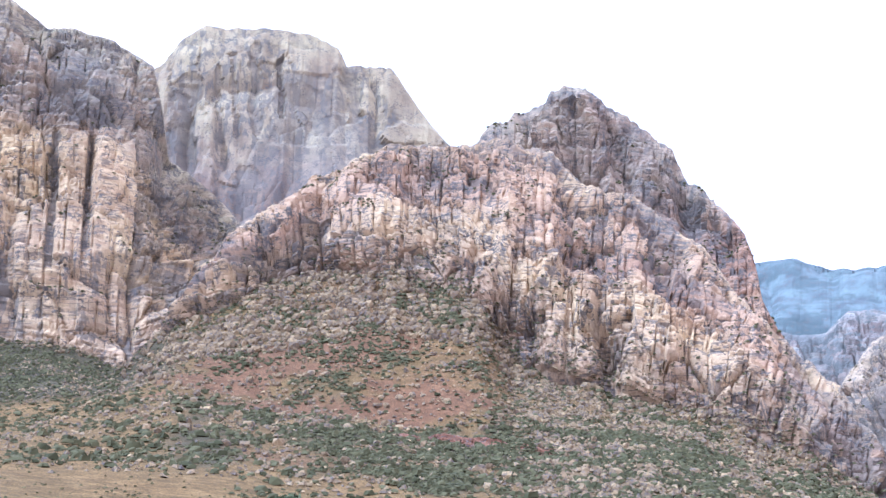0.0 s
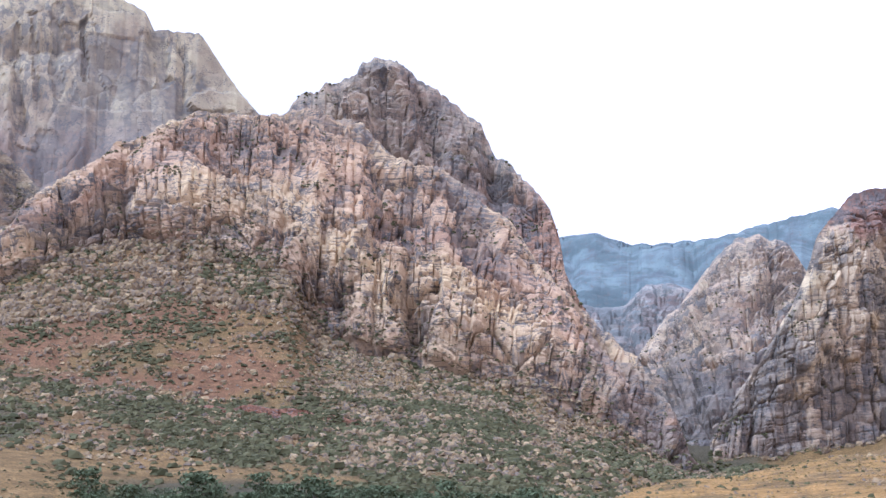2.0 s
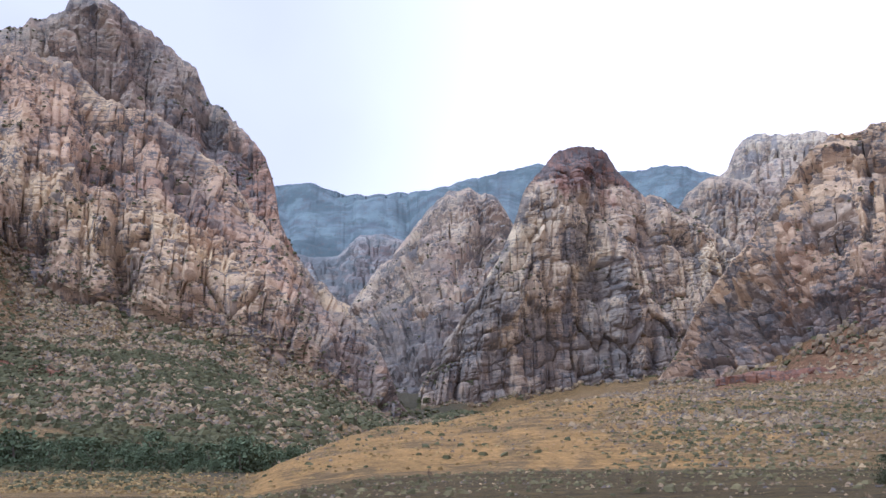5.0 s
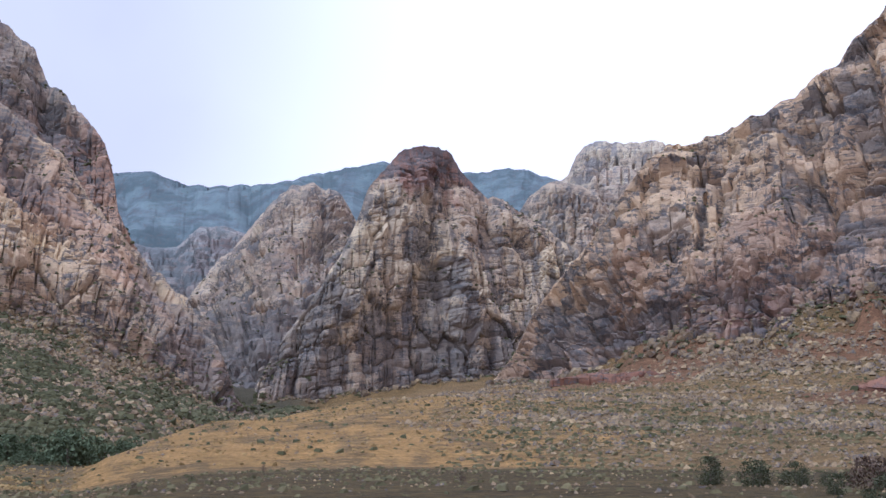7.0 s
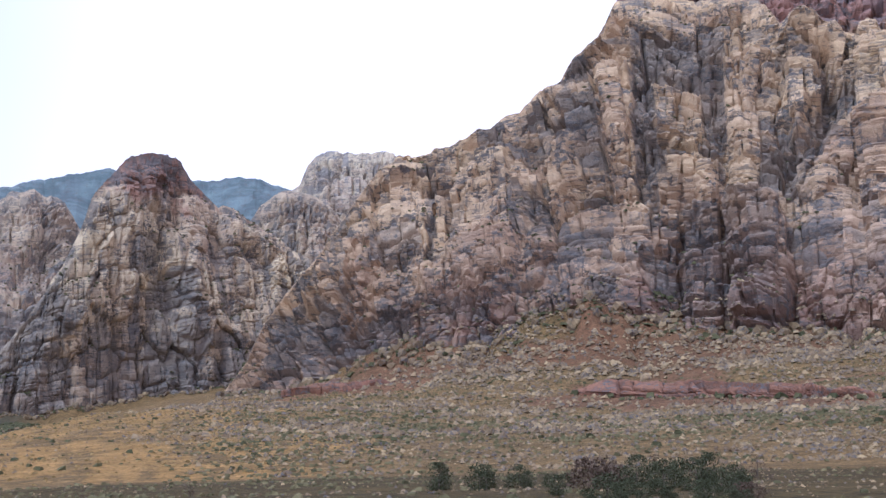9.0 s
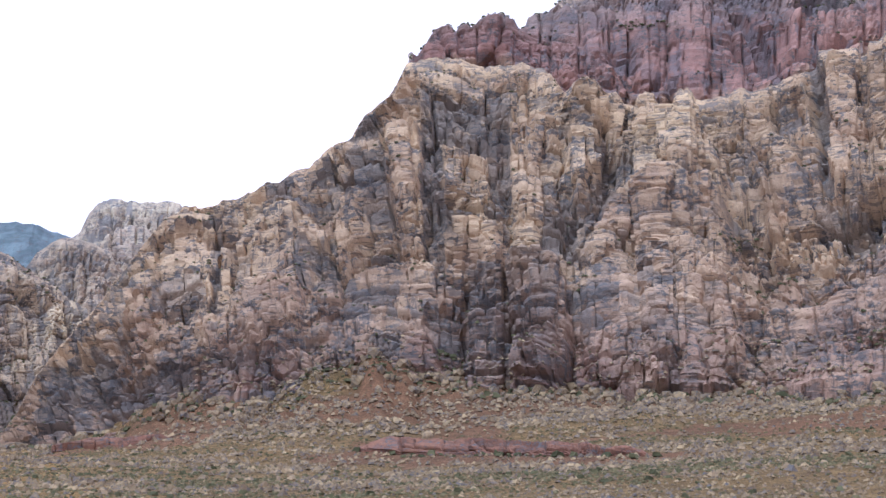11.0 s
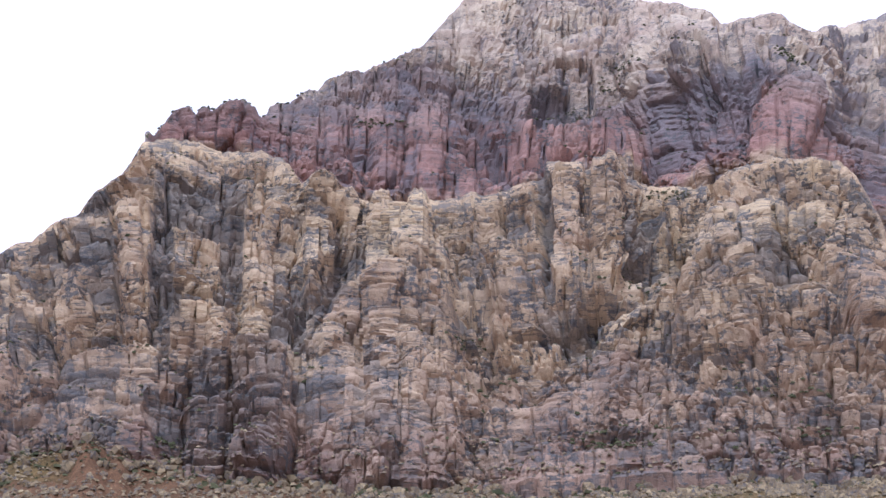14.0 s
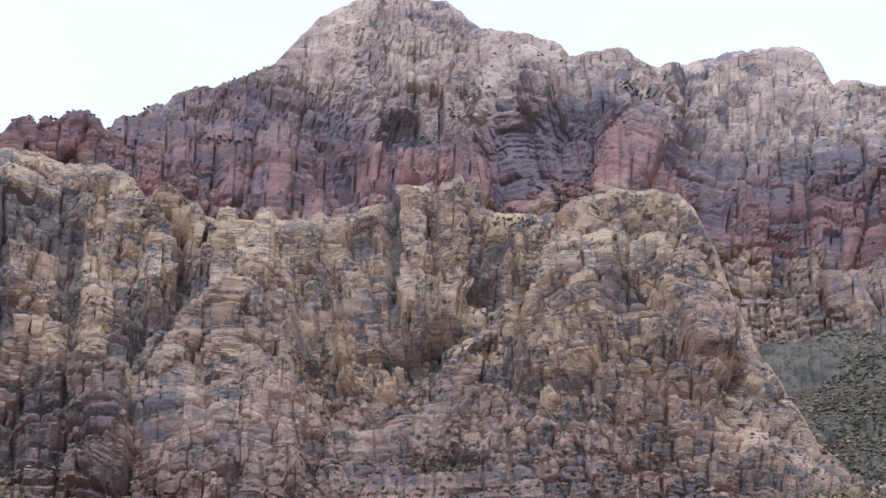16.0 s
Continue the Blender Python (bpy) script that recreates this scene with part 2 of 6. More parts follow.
def earth(name):
    """Desert ground: gravel and dry grass, with gold, red and green soils and a dark brown that paints cloud shade on
    the terrace, by the 'soil' attribute.
    """
    m, n, l, out = nodes_of(name)
    pos = n.new("ShaderNodeNewGeometry").outputs["Position"]
    big = noise_node(n, l, pos, 0.012, 6, 0.65)
    mid = noise_node(n, l, pos, 0.11, 6, 0.7)
    fine = noise_node(n, l, pos, 1.1, 5, 0.75)
    t = n.new("ShaderNodeAttribute")
    t.attribute_name = "soil"
    sep = n.new("ShaderNodeSeparateColor")
    l.new(t.outputs["Color"], sep.inputs["Color"])
    patch = rng(n, l, mid, 0.35, 0.65, -0.22, 0.22)
    col = ramp(n, l, mid, [(0.30, (0.073, 0.046, 0.018)), (0.5, (0.132, 0.082, 0.031)), (0.70, (0.200, 0.129, 0.054))])
    for chan, stops in (
        ("Red", [(0.30, (0.142, 0.083, 0.026)), (0.5, (0.222, 0.128, 0.040)), (0.70, (0.295, 0.175, 0.063))]),
        ("Green", [(0.3, (0.075, 0.039, 0.0195)), (0.5, (0.122, 0.063, 0.031)), (0.7, (0.168, 0.096, 0.049))]),
        ("Alpha", [(0.3, (0.028, 0.0185, 0.006)), (0.5, (0.055, 0.037, 0.012)), (0.7, (0.09, 0.061, 0.021))]),
        ("Blue", [(0.3, (0.028, 0.023, 0.013)), (0.5, (0.054, 0.044, 0.024)), (0.7, (0.086, 0.069, 0.040))]),
    ):
        kind = t.outputs["Alpha"] if chan == "Alpha" else sep.outputs[chan]
        w = arith(n, l, "ADD", kind, arith(n, l, "MULTIPLY", patch, rng(n, l, kind, 0.0, 0.3)))
        col = blend(n, l, rng(n, l, w, 0.25, 0.75), col, ramp(n, l, mid, stops))
    col = blend(n, l, 1.0, col, ramp(n, l, fine, [(0.38, (0.45, 0.46, 0.46)), (0.62, (1.5, 1.48, 1.44))]), "MULTIPLY")
    col = blend(n, l, 1.0, col, ramp(n, l, big, [(0.3, (0.82, 0.84, 0.84)), (0.7, (1.15, 1.12, 1.10))]), "MULTIPLY")
    l.new(col, out.inputs["Base Color"])
    out.inputs["Roughness"].default_value = 0.95
    out.inputs["Specular IOR Level"].default_value = 0.15
    bump = n.new("ShaderNodeBump")
    bump.inputs["Strength"].default_value, bump.inputs["Distance"].default_value = 0.8, 0.4
    l.new(fine, bump.inputs["Height"])
    l.new(bump.outputs["Normal"], out.inputs["Normal"])
    return m


# varnish tones and the seam colour are lightened, haze put into the colour
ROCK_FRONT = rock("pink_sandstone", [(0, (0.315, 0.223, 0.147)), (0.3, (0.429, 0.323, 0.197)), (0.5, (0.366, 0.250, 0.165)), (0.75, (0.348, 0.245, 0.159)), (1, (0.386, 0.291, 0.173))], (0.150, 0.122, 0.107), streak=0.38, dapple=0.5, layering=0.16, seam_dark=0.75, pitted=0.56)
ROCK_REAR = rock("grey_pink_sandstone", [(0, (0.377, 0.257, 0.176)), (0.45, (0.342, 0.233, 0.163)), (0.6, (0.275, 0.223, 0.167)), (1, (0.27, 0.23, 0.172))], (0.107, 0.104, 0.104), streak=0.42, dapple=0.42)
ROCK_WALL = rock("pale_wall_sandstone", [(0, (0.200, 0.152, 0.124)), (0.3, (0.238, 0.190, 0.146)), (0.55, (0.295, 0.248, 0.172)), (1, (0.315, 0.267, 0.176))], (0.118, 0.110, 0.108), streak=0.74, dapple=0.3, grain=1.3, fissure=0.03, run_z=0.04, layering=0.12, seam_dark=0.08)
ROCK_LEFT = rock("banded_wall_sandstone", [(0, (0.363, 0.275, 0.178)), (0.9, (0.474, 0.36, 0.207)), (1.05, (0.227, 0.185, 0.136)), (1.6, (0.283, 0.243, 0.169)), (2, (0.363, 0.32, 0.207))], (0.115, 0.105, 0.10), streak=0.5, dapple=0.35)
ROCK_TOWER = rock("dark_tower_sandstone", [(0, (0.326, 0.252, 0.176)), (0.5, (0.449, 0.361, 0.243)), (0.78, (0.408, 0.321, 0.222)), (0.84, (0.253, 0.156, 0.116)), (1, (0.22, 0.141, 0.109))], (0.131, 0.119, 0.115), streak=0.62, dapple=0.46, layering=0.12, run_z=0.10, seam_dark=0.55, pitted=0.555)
# lowest band is no bed: it paints in the canyon mouth's shade
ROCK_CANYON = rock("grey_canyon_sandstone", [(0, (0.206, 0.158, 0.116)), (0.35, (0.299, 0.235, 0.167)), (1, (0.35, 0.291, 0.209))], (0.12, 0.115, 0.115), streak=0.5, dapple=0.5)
# haze of distance put into these flat grey colours
ROCK_BACK = rock("haze_toned_ledge_sandstone", [(0, (0.20, 0.20, 0.19)), (0.6, (0.235, 0.235, 0.225)), (1, (0.27, 0.265, 0.25))], (0.135, 0.145, 0.145), streak=0.4, dapple=0.5, seam_dark=0.3)
# white rock, its dark tones paled in the colour for haze
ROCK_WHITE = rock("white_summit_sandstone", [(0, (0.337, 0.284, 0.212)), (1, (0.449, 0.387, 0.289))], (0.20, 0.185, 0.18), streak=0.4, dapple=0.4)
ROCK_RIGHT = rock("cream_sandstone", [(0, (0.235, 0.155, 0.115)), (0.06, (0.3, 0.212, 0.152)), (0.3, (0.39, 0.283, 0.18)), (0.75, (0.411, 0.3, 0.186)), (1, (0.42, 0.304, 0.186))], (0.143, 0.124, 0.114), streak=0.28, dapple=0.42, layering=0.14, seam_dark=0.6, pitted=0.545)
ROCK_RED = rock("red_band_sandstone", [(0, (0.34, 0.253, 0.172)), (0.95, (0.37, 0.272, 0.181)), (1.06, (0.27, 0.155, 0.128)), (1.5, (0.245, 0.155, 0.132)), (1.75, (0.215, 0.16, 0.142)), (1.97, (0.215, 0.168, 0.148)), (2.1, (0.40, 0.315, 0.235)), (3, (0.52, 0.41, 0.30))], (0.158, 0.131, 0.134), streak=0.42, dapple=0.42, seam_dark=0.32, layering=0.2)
# wooded slope; the blue of distant haze is mixed into its colours
WOODED = rock("haze_blue_wooded_slope", [(0, (0.125, 0.152, 0.163)), (1, (0.119, 0.146, 0.158))], (0.082, 0.103, 0.108), streak=0.2, dapple=0.6, grain=1.1, fissure=0.0, layering=0.0, seam_dark=0.0)
EARTH = earth("desert_earth")
SCRUB = foliage("grey_green_scrub", (0.046, 0.044, 0.019), (0.100, 0.090, 0.042))
STRAW = foliage("straw_grass", (0.13, 0.085, 0.030), (0.30, 0.20, 0.08))
SAGE = foliage("olive_sage", (0.060, 0.053, 0.024), (0.16, 0.130, 0.062))
STONE = rock("fallen_block_sandstone", [(0, (0.28, 0.208, 0.114)), (1, (0.28, 0.208, 0.114))], streak=0.2, dapple=0.25, grain=4.0, fissure=0.2, layering=0.1)


# ---- building ----
def mesh_of(name, verts, faces, material, smooth_shading=True, attrs=()):
    """A mesh from arrays: verts n x 3, faces m x 3 or m x 4."""
    me = bpy.data.meshes.new(name)
    k = faces.shape[1]
    me.vertices.add(len(verts))
    me.vertices.foreach_set("co", np.ascontiguousarray(verts, np.float32).ravel())
    me.loops.add(faces.size)
    me.loops.foreach_set("vertex_index", np.ascontiguousarray(faces, np.int32).ravel())
    me.polygons.add(len(faces))
    me.polygons.foreach_set("loop_start", np.arange(0, faces.size, k, dtype=np.int32))
    me.polygons.foreach_set("use_smooth", np.full(len(faces), smooth_shading))
    for key, values in attrs:
        if values.ndim == 1:
            me.attributes.new(key, "FLOAT", "POINT").data.foreach_set("value", values.astype(np.float32))
        else:
            me.attributes.new(key, "FLOAT_COLOR", "POINT").data.foreach_set("color", values.astype(np.float32).ravel())
    me.update(calc_edges=True)
    me.materials.append(material)
    return me


def grid_faces(rows, cols):
    a = (np.arange(rows - 1)[:, None] * cols + np.arange(cols - 1)[None, :]).ravel()
    return np.stack([a, a + 1, a + cols + 1, a + cols], 1)


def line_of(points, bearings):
    """Distance from the viewpoint and height, at each bearing, of a line through points placed to fit the camera's
    view.
    """
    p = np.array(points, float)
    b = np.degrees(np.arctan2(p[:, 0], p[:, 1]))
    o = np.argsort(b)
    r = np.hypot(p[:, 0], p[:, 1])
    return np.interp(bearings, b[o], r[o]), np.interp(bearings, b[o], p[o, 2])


def relief_of(s, q, z, lie, seed, column, block, big, depth, beds, tall, tier, steps, flutes, blocky, up, foot, flat, small):
    """Height of the rock over its mean face: buttresses, gullies, jointed slabs, blocks and beds; and a tone for each block."""
    ws = s + 7 * fbm(s / 70, q / 110, seed + 1, 3)
    wq = q + 9 * fbm(s / 110, q / 70, seed + 2, 3) + 1.0 * column * fbm(s / (column * 11), q / (column * 13), seed + 25, 2)
    rounded = fbm(s / (column * 4.5), q / (column * 3.5), seed + 23, 2) + 0.75 * foot * smooth(0.6, 0.3, up) > 0.3
    d = big * 1.5 * fbm(s / (column * 7), q / (column * 13), seed + 3, 3)
    ridge = 1 - np.abs(fbm(ws / (column * 3.2), wq / (column * 9), seed + 4, 2)) * 3.2
    d = d - flutes * big * np.clip(ridge, 0, 1) ** 2
    tone, coat = 0.0, 0.0
    joint = 1 - foot * smooth(0.5, 0.25, up + 0.25 * fbm(s / 90, q / 90, seed + 19, 2))
    # how broken the face is here: massive smooth slabs, or small jointed blocks
    broken = smooth(-0.22, 0.16, fbm(s / 80, q / 60, seed + 9, 3) + 0.10 * foot * smooth(0.5, 0.2, up))
    # tiers: upright faces with ledges on top, where the mountainside as a whole lies back
    tiers = max(tier, 1.0)
    h = (q + 0.5 * tier * fbm(s / 130, q / 200, seed + 15, 3) + 0.1 * tier * fbm(s / 35, q / 90, seed + 16, 2)) / tiers
    gain = smooth(-0.35, 0.25, fbm(s / 90, q / 70, seed + 17, 2))
    rise = h - np.floor(h)
    rise = np.where(rise < 0.9, rise / 0.9, (1 - rise) / 0.1) - 0.5
    if tier:
        d = d + 0.55 * tier * lie * gain * rise
    for a, b, crack, lift, stepped, weight, amount, width, sd in (
        (column * 2.6, column * 5.5, 0.40 * column, 0.60 * column, 0.0, 0.2, joint, 0.11, 10),
        (column, column * tall, 0.40 * column, 0.38 * column, 0.2, 0.3, joint, 0.11, 20),
        (block * 1.5, block * flat, 0.58 * block, 0.44 * block, 0.7, 0.3, blocky * (0.22 + 0.78 * broken), 0.15, 40),
        (block * 0.7, block * 0.45 * flat, 0.26 * block, 0.26 * block, 0.5, 0.2, small * blocky * (0.15 + 0.85 * broken), 0.2, 60),
    ):
        ws = ws + 0.10 * a * fbm(ws / a * 0.6, wq / b * 0.6, seed + sd + 1, 2)
        wq = wq + 0.12 * b * fbm(ws / a * 0.5, wq / b * 0.5, seed + sd + 2, 2)
        if sd == 10:
            f1, f2, who, tilt = cells(ws / a, wq / b, seed + sd, 4.0)
            edge, side = f2 - f1, 0.0
            shift = who
        else:
            edge, who, tilt, side = courses(ws / a + 7.0 * shift, wq / b + 3.0 * shift, seed + sd)
        if sd in (40, 60):
            # irregular knobs in some stretches, squared blocks in the rest
            f1, f2, lump, rise_in = cells(ws / a * 1.1, wq / b * 0.85, seed + sd + 5, 3.5)
            edge, who = np.where(rounded, 0.8 * (f2 - f1), edge), np.where(rounded, lump, who)
            tilt, side = np.where(rounded, 0.8 * rise_in, tilt), np.where(rounded, 0.0, side)
        bevel = np.clip(edge / width, 0, 1) ** 0.6
        yaw, pitch = rnd(np.floor(who * 999), np.floor(who * 77), seed) - 0.5, rnd(np.floor(who * 777), np.floor(who * 55), seed + 1) - 0.5
        d = d + depth * amount * (crack * (bevel - 1) + lift * (who - 0.5) + steps * stepped * lie * b * tilt + lift * (1.3 * yaw * side + 0.8 * pitch * tilt))
        tone = tone + weight * who
        coat = coat + {10: 0.2, 20: 0.35, 40: 0.35, 60: 0.1}[sd] * who
    bed = (z + 3 * fbm(s / 60, q / 60, seed + 5, 2)) / 7.5
    d = d + beds * (np.abs((bed % 1.0) - 0.5) * 2 - 0.5) * (0.5 + vnoise(s / 30, np.floor(bed) * 3.1, seed + 6))
    d = d + 0.28 * depth * (0.3 + broken) * fbm(s / 5.5, q / 4.0, seed + 8, 2)
    return d - np.percentile(d, 45), tone, coat


def shaped(s, z, at, forms, seed):
    """Pillars, buttresses, chimneys and alcoves, and the varnish and painted shade on them."""
    d, stain_shade = np.zeros(s.shape), np.zeros(s.shape)
    ww = 4 * fbm(s / 30, z / 18, seed + 70, 3)
    wz = 7 * fbm(s / 28, z / 25, seed + 74, 2)
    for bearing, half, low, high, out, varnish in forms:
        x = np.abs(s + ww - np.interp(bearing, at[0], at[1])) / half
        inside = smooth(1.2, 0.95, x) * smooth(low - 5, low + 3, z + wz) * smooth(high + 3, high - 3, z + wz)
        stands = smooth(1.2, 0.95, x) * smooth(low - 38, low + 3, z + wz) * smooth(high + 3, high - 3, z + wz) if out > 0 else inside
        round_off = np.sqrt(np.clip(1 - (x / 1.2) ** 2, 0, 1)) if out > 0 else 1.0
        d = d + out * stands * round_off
        stain_shade = np.where(np.abs(varnish) * inside > np.abs(stain_shade), varnish * inside, stain_shade)
    return d, stain_shade


def ribbed(b, e, ribs, seed):
    """Ridges and gullies that run down or across a face, and the varnish and painted shade on them."""
    d, stain_shade = np.zeros(b.shape), np.zeros(b.shape)
    b = b + 0.28 * fbm(b * 1.6, e * 1.6, seed + 81, 4)
    e = e + 0.28 * fbm(b * 1.6, e * 1.6, seed + 86, 4)
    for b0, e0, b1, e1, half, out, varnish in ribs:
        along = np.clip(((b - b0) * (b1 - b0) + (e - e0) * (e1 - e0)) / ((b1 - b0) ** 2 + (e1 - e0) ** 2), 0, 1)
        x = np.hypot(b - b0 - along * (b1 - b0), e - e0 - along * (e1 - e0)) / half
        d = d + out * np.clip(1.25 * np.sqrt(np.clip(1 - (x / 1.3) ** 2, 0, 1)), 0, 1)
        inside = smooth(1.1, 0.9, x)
        stain_shade = np.where(np.abs(varnish) * inside > np.abs(stain_shade), varnish * inside, stain_shade)
    return d, stain_shade


def massif(part_name, parent, material, lines, spans, step, seed, column=22.0, block=9.0, big=14.0, depth=1.0, beds=0.8, lay=1.3, tall=2.6, tier=45.0, steps=1.0, flutes=0.5, blocky=1.0, back=(180, 420), jag=2.5, forms=(), ribs=(), soil=None, skirt=60, foot=0.0, fan=None, ease=0.0, level=False, flat=1.0, small=1.0):
    """A mountain face lofted from its foot over its ledges to its crest, with a back slope behind it. spans: rows of mesh between the lines."""
    ends = [np.degrees(np.arctan2(p[k][0], p[k][1])) for p in lines for k in (0, -1)]
    b0, b1 = max(ends[0::2]), min(ends[1::2])
    bear = np.linspace(b0, b1, int((b1 - b0) / step) + 1)
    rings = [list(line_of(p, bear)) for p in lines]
    rings[-1][1] = rings[-1][1] + jag * (fbm(bear * 2.2, bear * 0, seed + 90, 5) + 0.5 * np.abs(fbm(bear * 6, bear * 0, seed + 95, 4)))
    rr, zz, bed, keep = [], [], [], []
    for u in np.linspace(0, 1, 10, endpoint=False):
        rr.append(rings[0][0] - 0.23 * skirt * (1 - u))
        zz.append(rings[0][1] - skirt * (1 - u))
        bed.append(0.0)
        keep.append(0.25 + 0.75 * u)
    for k, rows in enumerate(spans):
        (r0, z0), (r1, z1) = rings[k], rings[k + 1]
        for u in np.linspace(0, 1, rows, endpoint=False):
            rr.append(r0 + (r1 - r0) * u**lay)
            zz.append(z0 + (z1 - z0) * u)
            bed.append(k + u)
            keep.append(1.0 - (0.9 * smooth(0.88, 1.0, u) if k == len(spans) - 1 else 0.0))
    (rc, zc), top = rings[-1], len(spans)
    for u in np.linspace(0, 1, 14):
        rr.append(rc + back[0] * u + back[1] * u * u)
        zz.append(zc - (0.75 * zc * u**1.6 + 4 * u if skirt > 20 else 2 * skirt * u**2))
        bed.append(top)
        keep.append(max(0.0, 0.1 - u))
    rr, zz = np.array(rr), np.array(zz)
    rows, cols = rr.shape
    a = np.radians(bear)[None, :]
    p = np.stack([rr * np.sin(a), rr * np.cos(a), zz], -1)
    q = np.concatenate([np.zeros((1, cols)), np.cumsum(np.linalg.norm(np.diff(p, axis=0), axis=2), 0)], 0)
    s = np.broadcast_to(a * rr.mean(), q.shape)
    up = np.clip(np.array(bed, float) / top, 0, 1)[:, None]
    # joints that spread out from under a peak
    sj = s if fan is None else np.radians(fan[0]) * rr.mean() + (s - np.radians(fan[0]) * rr.mean()) * (1 + fan[1] * up)
    n = np.cross(np.gradient(p, axis=1), np.gradient(p, axis=0))
    n /= np.linalg.norm(n, axis=2, keepdims=True) + 1e-9
    for ax in (0, 1):
        for _ in range(3):
            n = n + np.roll(n, 5, ax) + np.roll(n, -5, ax)
            n /= np.linalg.norm(n, axis=2, keepdims=True) + 1e-9
    nz0 = np.clip(n[..., 2], 0, 0.7)
    d, tone, coat = relief_of(sj, q, zz, nz0 / np.sqrt(1 - nz0 * nz0), seed, column, block, big, depth, beds, tall, tier, steps, flutes, blocky, up, foot, flat, small)
    extra, stain_shade = shaped(s, zz, (bear, s[0]), forms, seed)
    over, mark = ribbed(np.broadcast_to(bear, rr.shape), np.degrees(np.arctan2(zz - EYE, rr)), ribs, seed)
    extra, stain_shade = extra + over, np.where(np.abs(mark) > np.abs(stain_shade), mark, stain_shade)
    clean = np.clip(-stain_shade, 0, 1)
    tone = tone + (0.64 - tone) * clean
    d = d * (1 - 0.72 * clean) * (1 - ease * smooth(0.16, 0.0, up))
    fade = np.array(keep)[:, None] * smooth(0, 0.012, (bear - b0) / (b1 - b0)) * smooth(0, 0.012, (b1 - bear) / (b1 - b0))
    # no block shows above the crest line from the camera: draw back those that would
    crest = (rings[-1][1] - EYE) / rings[-1][0]
    move, base = (d + extra) * fade, p
    for _ in range(10):
        p = base + n * move[..., None]
        reach = np.hypot(p[..., 0], p[..., 1])
        top_z = EYE + reach * np.interp(np.degrees(np.arctan2(p[..., 0], p[..., 1])), bear, crest)
        move = np.where(p[..., 2] > top_z, 0.6 * move, move)
    p[..., 2] = np.minimum(p[..., 2], top_z)
    bedv = np.repeat(np.array(bed, float), cols)
    if level:
        # beds by height, not by the way up the face
        bedv = np.clip((zz - zz[10].mean()) / (zz.max() - zz[10].mean()), 0, 1).ravel()
    attrs = [("bed", bedv), ("tone", tone.ravel()), ("coat", coat.ravel()), ("stain_shade", stain_shade.ravel())]
    if soil is not None:
        attrs.append(("soil", np.tile(np.array(soil, float), (rows * cols, 1))))
    me = mesh_of(part_name, p.reshape(-1, 3), grid_faces(rows, cols), material, False, attrs)
    ob = new(part_name, me)
    ob.parent = parent
    nn = np.cross(np.gradient(p, axis=1), np.gradient(p, axis=0))
    nz = nn[..., 2] / (np.linalg.norm(nn, axis=2) + 1e-9)
    front = slice(10, 10 + sum(spans) + 2)
    return p[front], nz[front], bedv.reshape(rows, cols)[front]


def mountain(label, name="mountain"):
    return tagged(new(name), label, "mountain")


# ---- the land: rings of distance and height round the viewpoint, by bearing ----
# bearing, distance, slope of sight in degrees
NEAR = [(-180, 0.5, -73), (180, 0.5, -73)]
BANK = [(-180, 60, -3), (-60, 60, -3.5), (-30, 60, -4.3), (95, 60, -4.3), (130, 60, -3), (180, 60, -3)]
TERRACE = [(-180, 140, -2), (-60, 150, -2.6), (-30, 150, -3.3), (12.6, 140, -3.9), (17.7, 140, -3.3), (24, 150, -3.0), (40, 150, -2.9), (49, 150, -2.55), (55, 150, -2.8), (95, 150, -2), (130, 140, -2), (180, 140, -2)]
DIP = [(-180, 200, -1.8), (-60, 200, -2), (-30, 200, -2.2), (-18, 200, -2.4), (-4, 200, -3.4), (8, 200, -3.7), (12, 190, -4.0), (15, 200, -3.4), (18, 210, -2.9), (25, 220, -2.7), (40, 220, -2.6), (55, 220, -2.2), (95, 220, -1), (130, 200, -1.5), (180, 200, -1.8)]
HILL = [(-180, 300, -1.2), (-60, 270, -1.4), (-30, 260, -1.5), (-18, 260, -1.9), (-4, 260, -2.9), (8, 250, -3.3), (12, 245, -3.75), (12.6, 260, -3.4), (14, 320, -2.41), (15.5, 380, -1.78), (17, 440, -1.24), (19, 500, -0.82), (21.4, 560, -0.67), (23.4, 650, -0.28), (25.1, 740, 0.2), (27, 780, 0.4), (30, 760, 0.55), (34, 700, 0.5), (40, 600, 0.2), (46, 500, -0.2), (55, 450, 0.0), (70, 450, 0.8), (95, 450, 1.2), (130, 400, 0), (180, 300, -1.2)]
WASH = [(-180, 450, -0.9), (-60, 440, -0.5), (-30, 420, -0.4), (-18, 420, -0.6), (-4, 400, -2.5), (5, 400, -2.5), (8, 400, -2.6), (12, 400, -2.7), (14, 430, -2.7), (17, 540, -2.3), (19, 600, -1.8), (21.4, 660, -1.3), (23.4, 740, -0.9), (25.1, 830, -0.2), (27, 860, 0.3), (30, 840, 0.65), (34, 780, 0.9), (40, 680, 0.9), (46, 600, 0.5), (55, 560, 0.8), (70, 560, 1.6), (95, 560, 2), (130, 500, 0.5), (180, 450, -0.9)]
